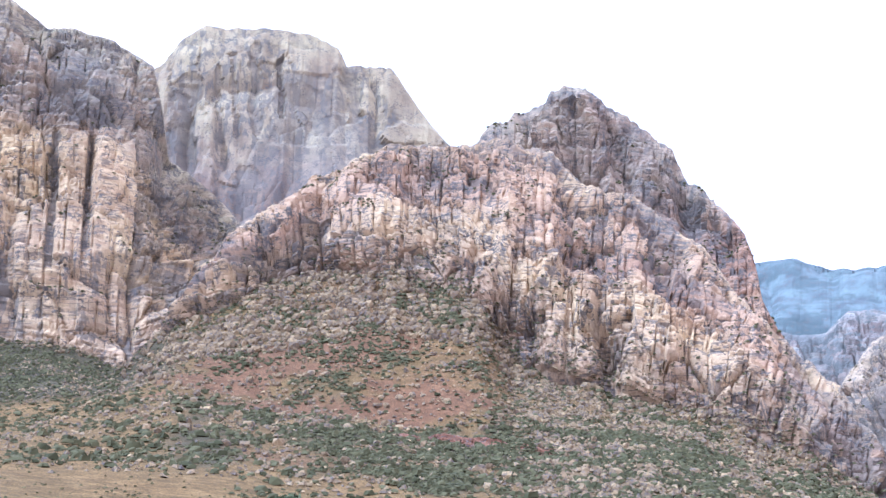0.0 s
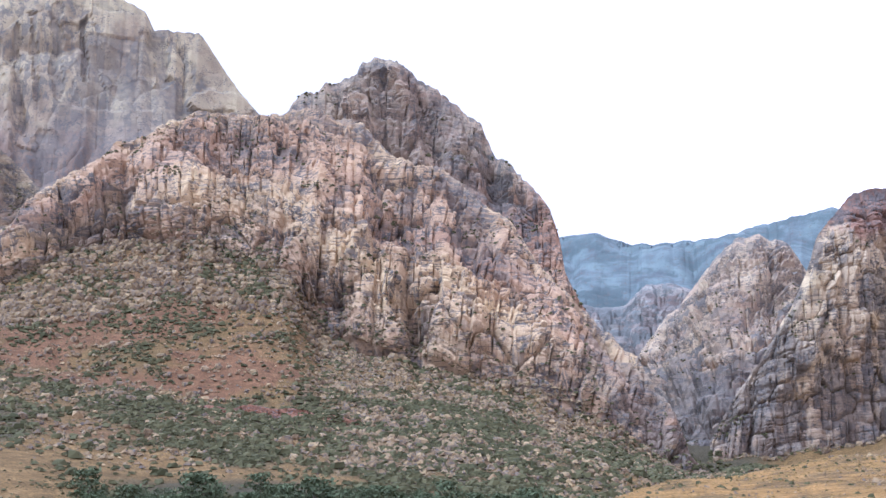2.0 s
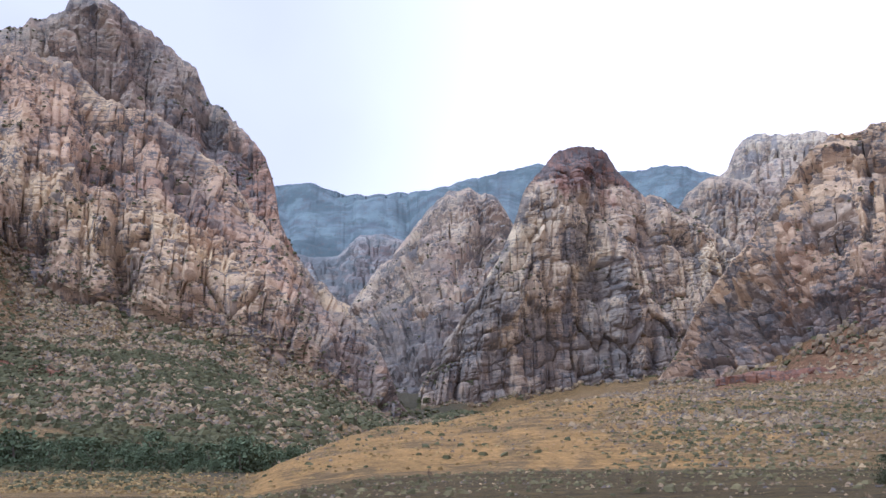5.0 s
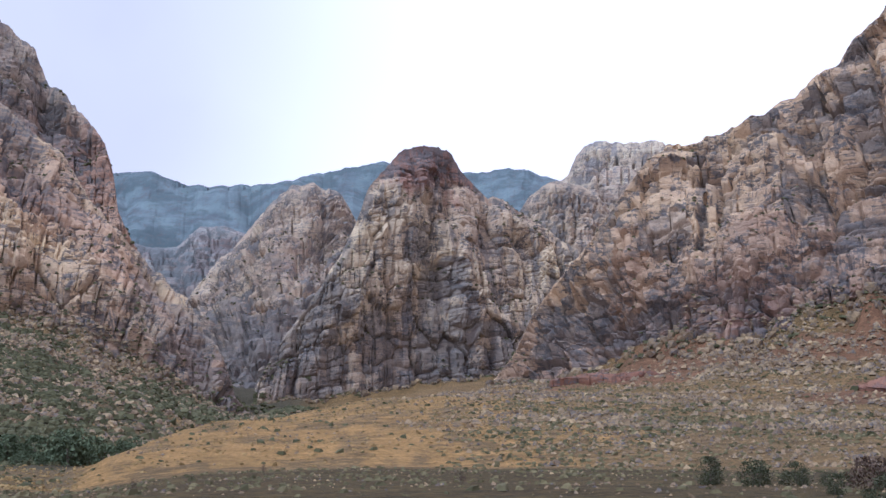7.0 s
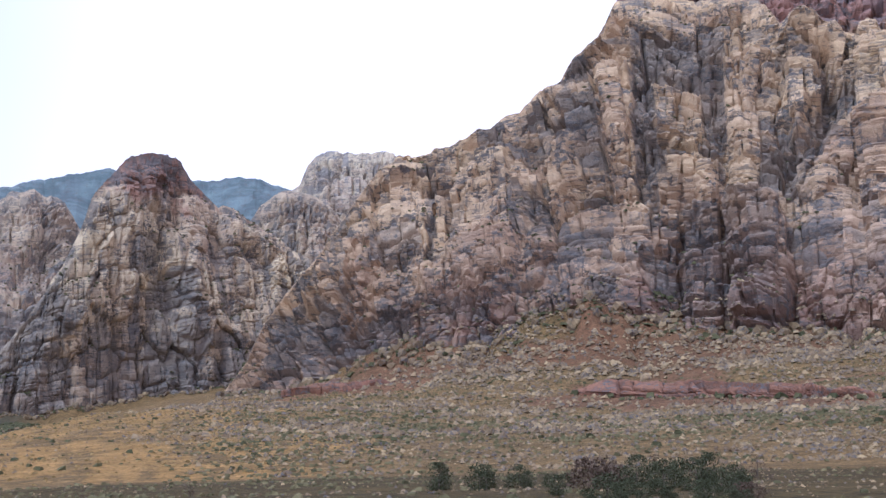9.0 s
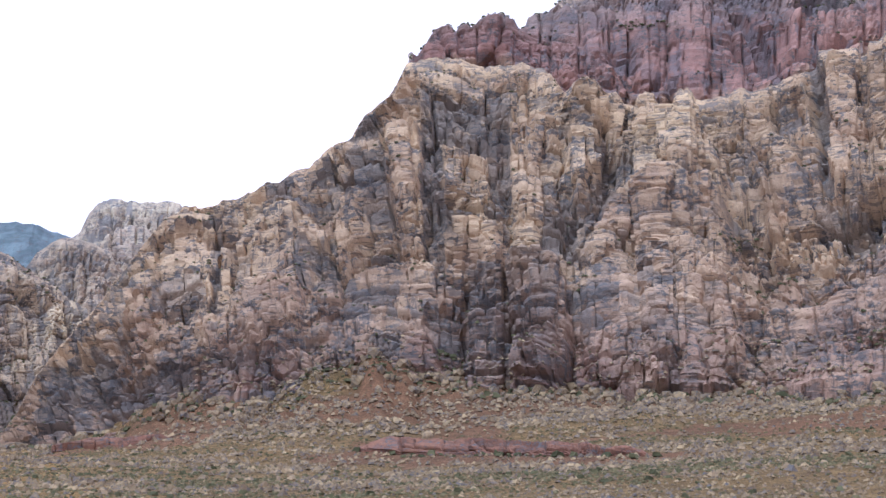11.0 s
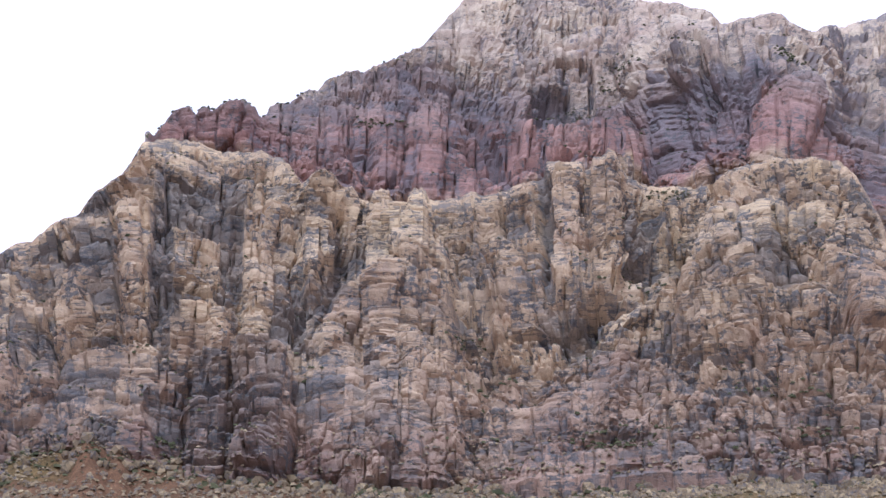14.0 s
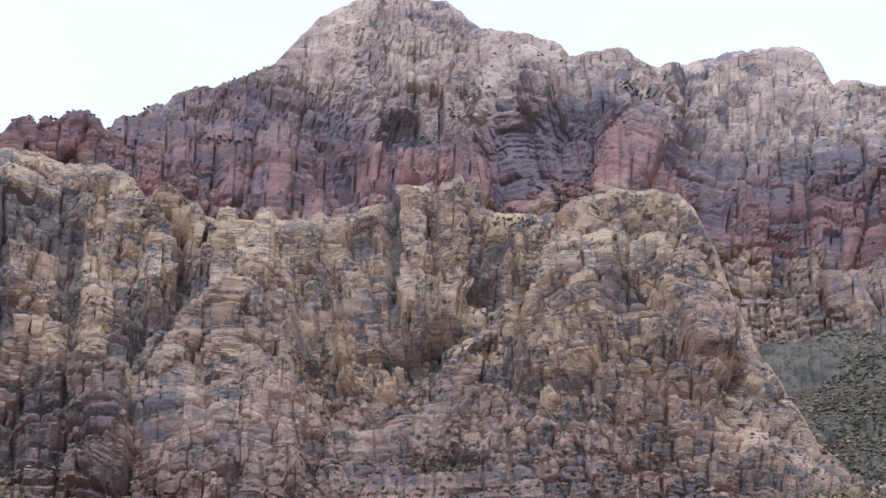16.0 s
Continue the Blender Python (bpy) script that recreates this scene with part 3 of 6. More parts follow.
FOOT = [(-180, 700, -0.6), (-60, 620, 0.5), (-30, 600, 1.0), (-18, 620, 1.2), (-9, 620, 1.2), (-4, 560, -0.2), (0, 540, -0.4), (5, 520, -1.0), (8, 520, -1.2), (12, 540, -1.5), (15, 600, -1.6), (18, 760, -1.3), (20, 900, -0.9), (22, 950, -0.5), (25, 950, 0.1), (28, 1000, 0.6), (32, 960, 0.95), (36, 850, 1.4), (40, 760, 1.6), (46, 700, 1.2), (55, 680, 1.7), (70, 680, 2.4), (95, 680, 2.8), (130, 700, 1), (180, 700, -0.6)]
TALUS = [(-180, 1000, -0.4), (-60, 900, 1), (-30, 900, 1.5), (-18.5, 880, 1.9), (-15.2, 900, 3.05), (-12.9, 930, 3.8), (-11.7, 980, 4.3), (-9, 950, 3.6), (-4, 900, 3.2), (0, 860, 2.4), (5, 820, 1.8), (10, 800, 1.0), (14, 820, 0.3), (17, 900, -0.3), (19.5, 1100, -0.7), (23, 1200, -0.3), (28, 1200, 0.6), (32, 1100, 1.1), (36, 930, 2.0), (40, 840, 2.2), (46, 800, 2.5), (50, 780, 2.3), (55, 770, 2.4), (62, 760, 2.6), (70, 750, 2.9), (95, 740, 3.2), (130, 900, 1.5), (180, 1000, -0.4)]
CLIFF = [(-180, 1500, -0.2), (-60, 1600, 3), (-30, 1550, 5), (-18.7, 1500, 5.6), (-16, 1480, 5.3), (-14.5, 1420, 4.6), (-13.73, 1318, 4.27), (-12.76, 1311, 5.19), (-11.67, 1305, 6.33), (-10.54, 1301, 7.19), (-9.46, 1298, 7.64), (-8.21, 1311, 8.05), (-7.02, 1321, 8.39), (-5.67, 1328, 8.82), (-4.11, 1313, 9.07), (-2.37, 1292, 9.12), (-0.87, 1264, 8.76), (0.39, 1239, 8.28), (1.64, 1218, 7.81), (3, 1200, 5.3), (6, 1180, 4.3), (12, 1150, 2.6), (14.5, 1150, 1.5), (16.2, 1140, 0.6), (18, 1170, -0.2), (19.8, 1300, -0.5)] + [(22, 1480, -0.2), (28, 1520, 0.6), (31, 1500, 0.9), (32.5, 1150, 1.0), (34, 1000, 1.3), (36, 960, 2.1), (38.2, 920, 2.8), (42, 910, 3.2), (46, 890, 4.2), (48.8, 890, 3.8), (52, 880, 3.1), (58, 880, 3.0), (74, 850, 3.0), (87, 840, 3.4), (95, 840, 3.4), (130, 1200, 2), (180, 1500, -0.2)]
BEYOND = [(b, r + 160, e) for b, r, e in CLIFF]
FAR = [(-180, 4900, 0.0), (-60, 4900, 1.0), (0, 4900, 1.5), (90, 4900, 1.5), (180, 4900, 0.0)]
RINGS = [NEAR, BANK, TERRACE, DIP, HILL, WASH, FOOT, TALUS, CLIFF, BEYOND, FAR]



def rings_at(bear):
    out = []
    for ring in RINGS:
        t = np.array(ring, float)
        out.append((np.interp(bear, t[:, 0], t[:, 1]), np.interp(bear, t[:, 0], t[:, 1] * np.tan(np.radians(t[:, 2]))) + EYE))
    return np.array(out)


def land(bear, r):
    """Height of the bare land at a bearing in degrees and a distance, on equal arrays."""
    k = rings_at(bear)
    z = np.full(bear.shape, k[0, 1])
    for i in range(len(RINGS) - 1):
        u = np.clip((r - k[i, 0]) / (k[i + 1, 0] - k[i, 0]), 0, 1)
        z = np.where(r >= k[i, 0], k[i, 1] + (k[i + 1, 1] - k[i, 1]) * u, z)
    x, y = r * np.sin(np.radians(bear)), r * np.cos(np.radians(bear))
    slope = smooth(450, 900, r)
    apron = smooth(0.72, 0.98, r / np.interp(bear, [c[0] for c in CLIFF], [c[1] for c in CLIFF]))
    z = z + 8.0 * smooth(0.94, 0.995, r / np.interp(bear, [c[0] for c in CLIFF], [c[1] for c in CLIFF])) * smooth(500, 700, r)
    z = z + apron * (9 * fbm(bear * 1.1, r / 400, 317, 3) + 3 * fbm(bear * 4, r / 200, 319, 2)) * smooth(500, 700, r)
    z = z + 0.35 * smooth(10, 60, r) * fbm(x / 14, y / 14, 301, 4) + 1.4 * smooth(120, 400, r) * fbm(x / 60, y / 60, 305, 4)
    return z + slope * (5 * fbm(x / 110, y / 110, 309, 4) - 3.0 * np.clip(1 - 4 * np.abs(fbm(bear / 2.2, r / 900, 313, 3)), 0, 1))


def patches_of(x, y):
    """Where scrub thrives on the slopes (plus) and where bare stones lie (minus)."""
    return 0.8 * fbm(x / 70, y / 120, 433, 4) + 0.6 * fbm(x / 20, y / 34, 439, 3)


def build_ground():
    bear = np.concatenate([np.arange(-30, 95, 0.2), np.arange(95, 330.1, 3.0)])
    bear[-1] = 330.0
    dist = np.concatenate([[0.01], np.geomspace(3, 120, 24), np.geomspace(125, 1650, 120)[1:], np.geomspace(1750, 4900, 10)])
    bb, rr = np.meshgrid(bear, dist)
    shift = 1 - smooth(3, 30, rr)
    xx, yy = rr * np.sin(np.radians(bb)) + 0.9 * shift, rr * np.cos(np.radians(bb)) - 0.6 * shift
    wrapped, rr = np.degrees(np.arctan2(xx, yy)), np.hypot(xx, yy)
    zz = land(wrapped, rr)
    p = np.stack([xx, yy, zz], -1)
    soil = soils(wrapped, rr)
    me = mesh_of("ground", p.reshape(-1, 3), grid_faces(len(dist), len(bear)), EARTH, True, (("soil", soil.reshape(-1, 4)),))
    return tagged(new("ground", me), "gravelly desert ground with dry golden grass and red soil", "ground", kind="structure")


def soils(b, r):
    x, y = r * np.sin(np.radians(b)), r * np.cos(np.radians(b))
    wob = fbm(x / 70, y / 70, 401, 4)
    gold = smooth(11.5, 13.5, b) * smooth(38, 31, b + 6 * wob) * smooth(180, 215, r) * smooth(860, 700, r + 120 * wob)
    gold = gold * np.clip(0.72 + 1.5 * fbm(b * 0.7, r / 45, 411, 4), 0.0, 1)
    flat = smooth(180, 230, r) * smooth(430, 380, r) * smooth(14, 12, b) * smooth(-7, -3, b)
    gold = np.maximum(gold, np.maximum(0.14 * smooth(700, 500, r) * smooth(180, 230, r) * smooth(5, -2, b), 0.36 * flat))
    red = np.zeros(b.shape)
    for cb, cr, wb, wr in PATCHES:
        red = np.maximum(red, smooth(1.25, 0.6, np.hypot((b - cb) / wb, (r - cr) / wr) + 0.5 * wob + 0.8 * fbm(x / 24, y / 24, 405, 3)))
    red = np.maximum(red, np.clip(0.8 + 1.3 * wob, 0, 1) * smooth(700, 765, r) * smooth(33, 38, b) * smooth(95, 90, b))
    # red earth below and above the bluff on the plain
    lies = r - np.interp(b, [45, 50, 54, 58.5], [625, 572, 520, 462]) + 30 * wob + 26 * fbm(x / 22, y / 22, 407, 3)
    red = np.maximum(red, 0.95 * smooth(-48, -30, lies) * smooth(62, 34, lies) * smooth(44.6, 46, b) * smooth(59, 57.5, b))
    red = np.maximum(red, np.clip(0.75 + 0.9 * wob, 0, 1) * smooth(20, 50, lies) * smooth(210, 160, lies) * smooth(46.3, 48.5, b + 2 * wob) * smooth(54, 51.5, b + 2 * wob))
    # near terrace painted dark brown to stand in for cloud shade
    brown = smooth(190, 165, r) * 0.8
    green = smooth(190, 165, r) * 0.12
    green = np.maximum(green, 0.46 * flat)
    green = np.maximum(green, smooth(-10, -13, b) * smooth(960, 1050, r))
    green = np.maximum(green, 0.8 * smooth(15, 17, b) * smooth(24, 21, b) * smooth(760, 860, r))
    green = np.maximum(green, 0.75 * smooth(300, 360, r) * smooth(520, 470, r) * smooth(-8, -3, b) * smooth(14, 12, b))
    red = np.maximum(red, 0.2 * smooth(190, 165, r))
    gold = np.maximum(gold, 0.6 * smooth(190, 165, r))
    red = np.maximum(red, np.clip(0.28 + 0.5 * wob, 0, 0.6) * smooth(500, 620, r) * smooth(19, 16, b) * smooth(-13, -9, b))
    green = np.maximum(green, np.clip(0.42 + 0.9 * patches_of(x, y), 0.05, 0.9) * smooth(460, 560, r) * (1 - 0.7 * smooth(1030, 1150, r) * smooth(2, -2, b)) * smooth(21, 18, b) * smooth(-14, -10, b))
    green = np.maximum(green, np.clip(0.5 + 1.3 * patches_of(x, y), 0, 0.95) * smooth(470, 540, r) * smooth(1050, 900, r) * smooth(-8, -3, b) * smooth(14, 9, b))
    green = green * (1 - 0.7 * smooth(0.4, 0.8, red) * smooth(200, 260, r))
    return np.stack([gold, red, green, brown], -1)


# bearing, distance, half widths of the red soil patches
PATCHES = [(67, 610, 13, 75), (-6, 1060, 4.5, 60), (-9.5, 980, 2.5, 40), (-5, 900, 5.5, 35), (-1, 930, 2.5, 40), (4.5, 790, 1.3, 24), (36.4, 770, 3.6, 40), (47.5, 585, 3.5, 40), (52, 535, 4.5, 38), (56.5, 475, 3, 30), (70, 780, 14, 45), (51, 800, 5.5, 60), (44, 800, 3.5, 40)]
build_ground()

# ---- mountains, far to near ----
# each face as lines from foot to crest, placed to fit the camera's view, in metres east, north and up of the viewpoint
FAR_RIDGE_FOOT = [(727, 3321, 176), (1073, 3121, 227), (2053, 2710, 214)]
FAR_RIDGE_CREST = [(936, 4299, 713), (1027, 4272, 742), (1154, 4232, 754), (1244, 4200, 717), (1333, 4165, 708), (1494, 4103, 718), (1599, 4056, 743), (1738, 3991, 779), (1857, 3930, 807), (1939, 3883, 785), (2102, 3789, 772), (2180, 3738, 777), (2263, 3680, 783), (2344, 3621, 747), (2473, 3526, 697), (2608, 3419, 595)]
FAR_RIDGE = [FAR_RIDGE_FOOT, FAR_RIDGE_CREST]
CANYON_RIDGE_FOOT = [(551, 1967, 33), (581, 1887, -19), (617, 1797, -32), (708, 1763, -33), (904, 1895, 70)]
CANYON_RIDGE_CREST = [(690, 2421, 105), (712, 2419, 148), (740, 2417, 192), (773, 2411, 245), (806, 2404, 283), (835, 2401, 314), (874, 2401, 363), (904, 2395, 399), (929, 2389, 418), (955, 2384, 429), (985, 2377, 427), (1030, 2367, 412), (1050, 2366, 383), (1082, 2358, 328), (1118, 2347, 289)]
BACK_RIDGE_FOOT = [(550, 2439, 105), (716, 2395, 104), (999, 2292, 100)]
BACK_RIDGE_CREST = [(673, 2872, 327), (735, 2857, 350), (784, 2844, 337), (834, 2830, 340), (852, 2824, 359), (883, 2815, 389), (932, 2799, 390), (969, 2786, 378), (1017, 2769, 364), (1088, 2742, 324), (1158, 2713, 271)]
BACK_RIDGE = [BACK_RIDGE_FOOT, BACK_RIDGE_CREST]
CANYON_RIDGE = [CANYON_RIDGE_FOOT, CANYON_RIDGE_CREST]
TOWER_FOOT = [(494, 1363, -9), (538, 1373, -6), (606, 1370, 3), (664, 1371, 9), (733, 1362, 17), (791, 1358, 19), (854, 1348, 24), (950, 1312, 36)]
TOWER_CREST = [(505, 1391, 13), (527, 1404, 52), (552, 1406, 83), (587, 1403, 136), (613, 1403, 173), (632, 1406, 212), (647, 1411, 252), (664, 1415, 272), (680, 1419, 288), (699, 1421, 310), (716, 1425, 315), (733, 1428, 320), (752, 1429, 319), (771, 1431, 317), (786, 1435, 296), (805, 1437, 282), (828, 1436, 265), (851, 1434, 260), (875, 1432, 247), (904, 1426, 233), (939, 1416, 208), (973, 1406, 189), (1013, 1390, 166)]
TOWER = [TOWER_FOOT, TOWER_CREST]
GREY_KNOB_FOOT = [(949, 1646, 21), (1031, 1626, 28), (1157, 1570, 59)]
GREY_KNOB_CREST = [(1105, 1902, 259), (1138, 1883, 306), (1159, 1870, 348), (1180, 1857, 369), (1197, 1846, 378), (1234, 1822, 370), (1256, 1806, 353), (1284, 1786, 308), (1311, 1767, 242)]
GREY_KNOB = [GREY_KNOB_FOOT, GREY_KNOB_CREST]
WHITE_SUMMIT_FOOT = [(1547, 2453, 189), (1853, 2231, 251)]
WHITE_SUMMIT_CREST = [(1715, 2702, 511), (1767, 2668, 556), (1785, 2656, 605), (1795, 2649, 621), (1811, 2638, 641), (1852, 2609, 648), (1895, 2579, 644), (1937, 2547, 649), (1959, 2530, 636), (1977, 2517, 602), (2015, 2486, 547), (2051, 2456, 476)]
WHITE_SUMMIT = [WHITE_SUMMIT_FOOT, WHITE_SUMMIT_CREST]
FRONT_FOOT = [(-308, 1263, 97), (-285, 1261, 117), (-260, 1260, 143), (-235, 1262, 162), (-210, 1263, 172), (-185, 1280, 183), (-159, 1293, 192), (-129, 1304, 203), (-93, 1291, 207), (-53, 1273, 204), (-19, 1246, 192), (8, 1221, 178), (34, 1199, 164), (61, 1178, 110), (90, 1162, 106), (128, 1143, 90), (157, 1134, 89), (184, 1125, 72), (225, 1112, 62), (256, 1101, 54), (289, 1087, 36), (309, 1077, 21), (323, 1078, -16), (351, 1074, -16), (389, 1082, -16)]
FRONT_CREST = [(-316, 1292, 99), (-297, 1312, 120), (-280, 1331, 176), (-259, 1350, 218), (-243, 1369, 238), (-232, 1386, 269), (-196, 1406, 295), (-167, 1424, 319), (-145, 1439, 347), (-120, 1455, 356), (-106, 1470, 369), (-84, 1484, 385), (-58, 1499, 398), (-25, 1506, 396), (9, 1512, 402), (29, 1518, 402), (46, 1523, 411), (77, 1528, 417), (97, 1517, 401), (130, 1504, 393), (145, 1493, 370), (167, 1481, 347), (198, 1467, 337), (221, 1443, 326), (248, 1419, 295), (285, 1391, 259), (307, 1356, 204), (343, 1316, 158), (360, 1280, 127), (379, 1237, 96)] + [(382, 1197, 68), (388, 1157, 41), (393, 1134, 7), (399, 1110, -15)]
FRONT = [FRONT_FOOT, FRONT_CREST]
REAR_PEAK_FOOT = [(-9, 1700, 190), (156, 1643, 158), (350, 1561, 126), (425, 1542, 99)]
REAR_PEAK_CREST = [(-13, 1850, 430), (24, 1850, 464), (52, 1849, 502), (70, 1849, 522), (101, 1847, 535), (126, 1846, 545), (147, 1844, 550), (155, 1843, 573), (176, 1842, 578), (200, 1839, 575), (221, 1837, 566), (237, 1835, 548), (273, 1830, 526), (297, 1826, 506), (328, 1821, 478), (332, 1800, 452), (344, 1777, 425), (354, 1755, 407), (375, 1730, 380), (389, 1706, 356), (397, 1687, 337), (401, 1669, 304), (402, 1652, 278), (405, 1634, 236), (420, 1613, 194), (440, 1590, 143)]
REAR_PEAK = [REAR_PEAK_FOOT, REAR_PEAK_CREST]
GREAT_WALL_FOOT = [(-581, 2380, 447), (-490, 2298, 433), (-359, 2302, 425), (-190, 2342, 435), (49, 2450, 470)]
GREAT_WALL_CREST = [(-620, 2473, 747), (-581, 2486, 804), (-561, 2493, 824), (-532, 2502, 869), (-506, 2510, 896), (-485, 2517, 911), (-447, 2527, 906), (-369, 2542, 913), (-312, 2552, 912), (-266, 2560, 905), (-220, 2567, 881), (-202, 2571, 846), (-182, 2575, 845), (-162, 2579, 850), (-115, 2584, 849), (-91, 2588, 820), (-55, 2592, 768), (-26, 2595, 727), (4, 2597, 696), (51, 2600, 640)]
GREAT_WALL = [GREAT_WALL_FOOT, GREAT_WALL_CREST]
LEFT_WALL_FOOT = [(-650, 1352, 178), (-560, 1381, 165), (-476, 1401, 150), (-440, 1405, 142), (-403, 1408, 134), (-367, 1411, 119), (-330, 1412, 112), (-302, 1452, 127), (-279, 1491, 150), (-214, 1535, 169)]
LEFT_WALL_LEDGE = [(-730, 1469, 432), (-636, 1512, 439), (-545, 1547, 433), (-479, 1558, 437), (-424, 1563, 427), (-392, 1578, 410), (-361, 1592, 372), (-343, 1602, 331), (-308, 1615, 291), (-231, 1634, 252)]
LEFT_WALL_CREST = [(-865, 1692, 739), (-750, 1739, 719), (-683, 1760, 691), (-638, 1770, 681), (-613, 1772, 671), (-581, 1776, 645), (-567, 1774, 633), (-532, 1778, 635), (-477, 1787, 622), (-441, 1779, 598), (-412, 1769, 578), (-393, 1757, 507), (-379, 1749, 437), (-342, 1747, 413), (-305, 1743, 383), (-272, 1739, 346), (-247, 1733, 305)]
LEFT_WALL = [LEFT_WALL_FOOT, LEFT_WALL_LEDGE, LEFT_WALL_CREST]
RIGHT_FOOT = [(482, 830, 9), (502, 801, 13), (520, 771, 21), (538, 740, 35), (557, 707, 44), (569, 691, 48), (595, 662, 51), (619, 632, 57), (642, 602, 68), (658, 577, 61), (668, 557, 51), (683, 533, 48), (662, 554, 54), (676, 532, 46), (695, 500, 50), (710, 470, 50), (721, 447, 46), (743, 401, 42), (764, 349, 48), (773, 315, 49), (798, 229, 51), (814, 133, 51), (819, 46, 50), (820, 5, 46), (820, -18, 44)]
RIGHT_CREST = [(502, 865, 14), (524, 869, 36), (546, 872, 71), (573, 872, 103), (596, 874, 128), (624, 872, 162), (643, 875, 187), (658, 874, 203), (676, 873, 216), (680, 873, 221), (694, 874, 224), (696, 874, 221), (712, 868, 226), (719, 866, 231), (733, 861, 234), (738, 858, 238), (754, 849, 249), (765, 844, 252), (771, 841, 258), (780, 837, 265), (787, 834, 267), (793, 831, 272), (802, 826, 282), (810, 822, 291), (820, 818, 295), (823, 816, 296), (826, 815, 302), (833, 812, 315), (840, 810, 323), (847, 808, 329)] + [(852, 807, 335), (860, 805, 340), (864, 804, 346), (871, 802, 358), (880, 799, 377), (888, 792, 382), (903, 771, 383), (912, 759, 381), (921, 745, 373), (932, 727, 372), (943, 710, 374), (953, 691, 365), (959, 680, 349), (963, 670, 337), (964, 669, 348), (967, 664, 353), (970, 657, 355), (973, 649, 351), (975, 643, 343), (976, 642, 334), (977, 639, 338), (980, 632, 339), (982, 628, 333), (984, 625, 325), (989, 617, 325), (989, 615, 334), (993, 609, 338), (997, 602, 334), (999, 599, 322), (1004, 588, 320)] + [(1006, 586, 333), (1007, 581, 337), (1010, 575, 338), (1011, 570, 332), (1012, 568, 326), (1016, 557, 325), (1023, 543, 326), (1025, 538, 331), (1033, 519, 330), (1040, 502, 333), (1047, 485, 339), (1051, 470, 343), (1052, 467, 359), (1053, 462, 360), (1067, 443, 360), (1070, 439, 357), (1071, 437, 350), (1075, 433, 353), (1076, 431, 363), (1082, 424, 367), (1085, 419, 375), (1090, 413, 371), (1092, 411, 363), (1098, 405, 352), (1110, 393, 343), (1113, 383, 339), (1110, 355, 335), (1105, 327, 333), (1106, 313, 343), (1111, 297, 347)] + [(1116, 277, 353), (1126, 234, 348), (1128, 220, 344), (1129, 211, 333), (1121, 201, 318), (1112, 191, 296), (1109, 187, 287), (1087, 169, 231), (1065, 150, 191), (1043, 123, 144), (1020, 102, 106), (997, 81, 84), (974, 49, 70), (950, 6, 57), (900, -20, 48)]
RIGHT = [RIGHT_FOOT, RIGHT_CREST]
RED_SUMMIT_FOOT = [(964, 873, 329), (1068, 742, 291), (1185, 534, 287), (1211, 473, 319), (1260, 225, 236), (1258, 177, 225), (1256, 134, 230), (1253, 92, 237), (1249, 57, 244), (1250, -17, 250), (1276, -103, 259)]
RED_SUMMIT_LEDGE = [(984, 895, 417), (1015, 843, 413), (1048, 786, 411), (1061, 751, 369), (1087, 706, 365), (1129, 630, 357), (1173, 537, 373), (1214, 493, 400), (1250, 455, 400), (1278, 466, 422), (1257, 433, 369), (1210, 387, 364), (1181, 343, 370), (1187, 310, 372), (1195, 262, 367), (1197, 235, 362), (1252, 213, 340), (1264, 194, 329), (1275, 171, 331), (1286, 154, 312), (1297, 133, 327), (1307, 112, 328), (1316, 98, 306), (1320, 77, 309), (1324, 56, 321), (1327, -23, 321), (1325, -111, 312)]
RED_SUMMIT_BENCH = [(1006, 915, 431), (1026, 893, 459), (1029, 889, 467), (1073, 846, 487), (1095, 828, 475), (1123, 802, 495), (1173, 764, 531), (1219, 728, 564), (1239, 694, 558), (1258, 659, 538), (1304, 623, 534), (1343, 597, 518), (1354, 572, 511), (1376, 516, 516), (1322, 462, 505), (1267, 404, 499), (1259, 363, 500), (1256, 295, 491), (1284, 260, 475), (1347, 250, 463), (1383, 220, 457), (1389, 178, 463), (1395, 119, 456), (1399, 50, 461), (1400, -34, 452), (1394, -128, 433)]
RED_SUMMIT_CREST = [(1014, 922, 430), (1016, 922, 443), (1023, 921, 449), (1029, 919, 445), (1037, 914, 461), (1046, 908, 476), (1065, 904, 486), (1069, 896, 481), (1074, 896, 488), (1081, 890, 488), (1081, 884, 482), (1098, 876, 499), (1112, 868, 507), (1126, 858, 500), (1132, 855, 490), (1138, 853, 492), (1142, 850, 504), (1158, 835, 508), (1163, 831, 518), (1178, 818, 529), (1183, 813, 529), (1193, 809, 545), (1209, 793, 556), (1222, 778, 560), (1230, 767, 569), (1270, 761, 589), (1293, 759, 606), (1331, 756, 629), (1380, 759, 678), (1434, 747, 735)] + [(1491, 725, 778), (1552, 693, 813), (1580, 627, 801), (1592, 597, 773), (1600, 575, 758), (1618, 522, 751), (1632, 477, 734), (1635, 464, 715), (1642, 440, 722), (1655, 387, 724), (1666, 378, 710), (1680, 354, 701), (1697, 310, 706), (1715, 250, 722), (1733, 175, 725), (1744, 147, 714), (1746, 124, 666), (1746, 112, 673), (1749, 57, 658), (1749, -48, 627), (1742, -164, 578)]
RED_SUMMIT = [RED_SUMMIT_FOOT, RED_SUMMIT_LEDGE, RED_SUMMIT_BENCH, RED_SUMMIT_CREST]
SCREE_FOOT = [(1054, 238, 126), (1066, 170, 143), (995, 100, 85), (930, 7, 41), (928, -59, 40)]
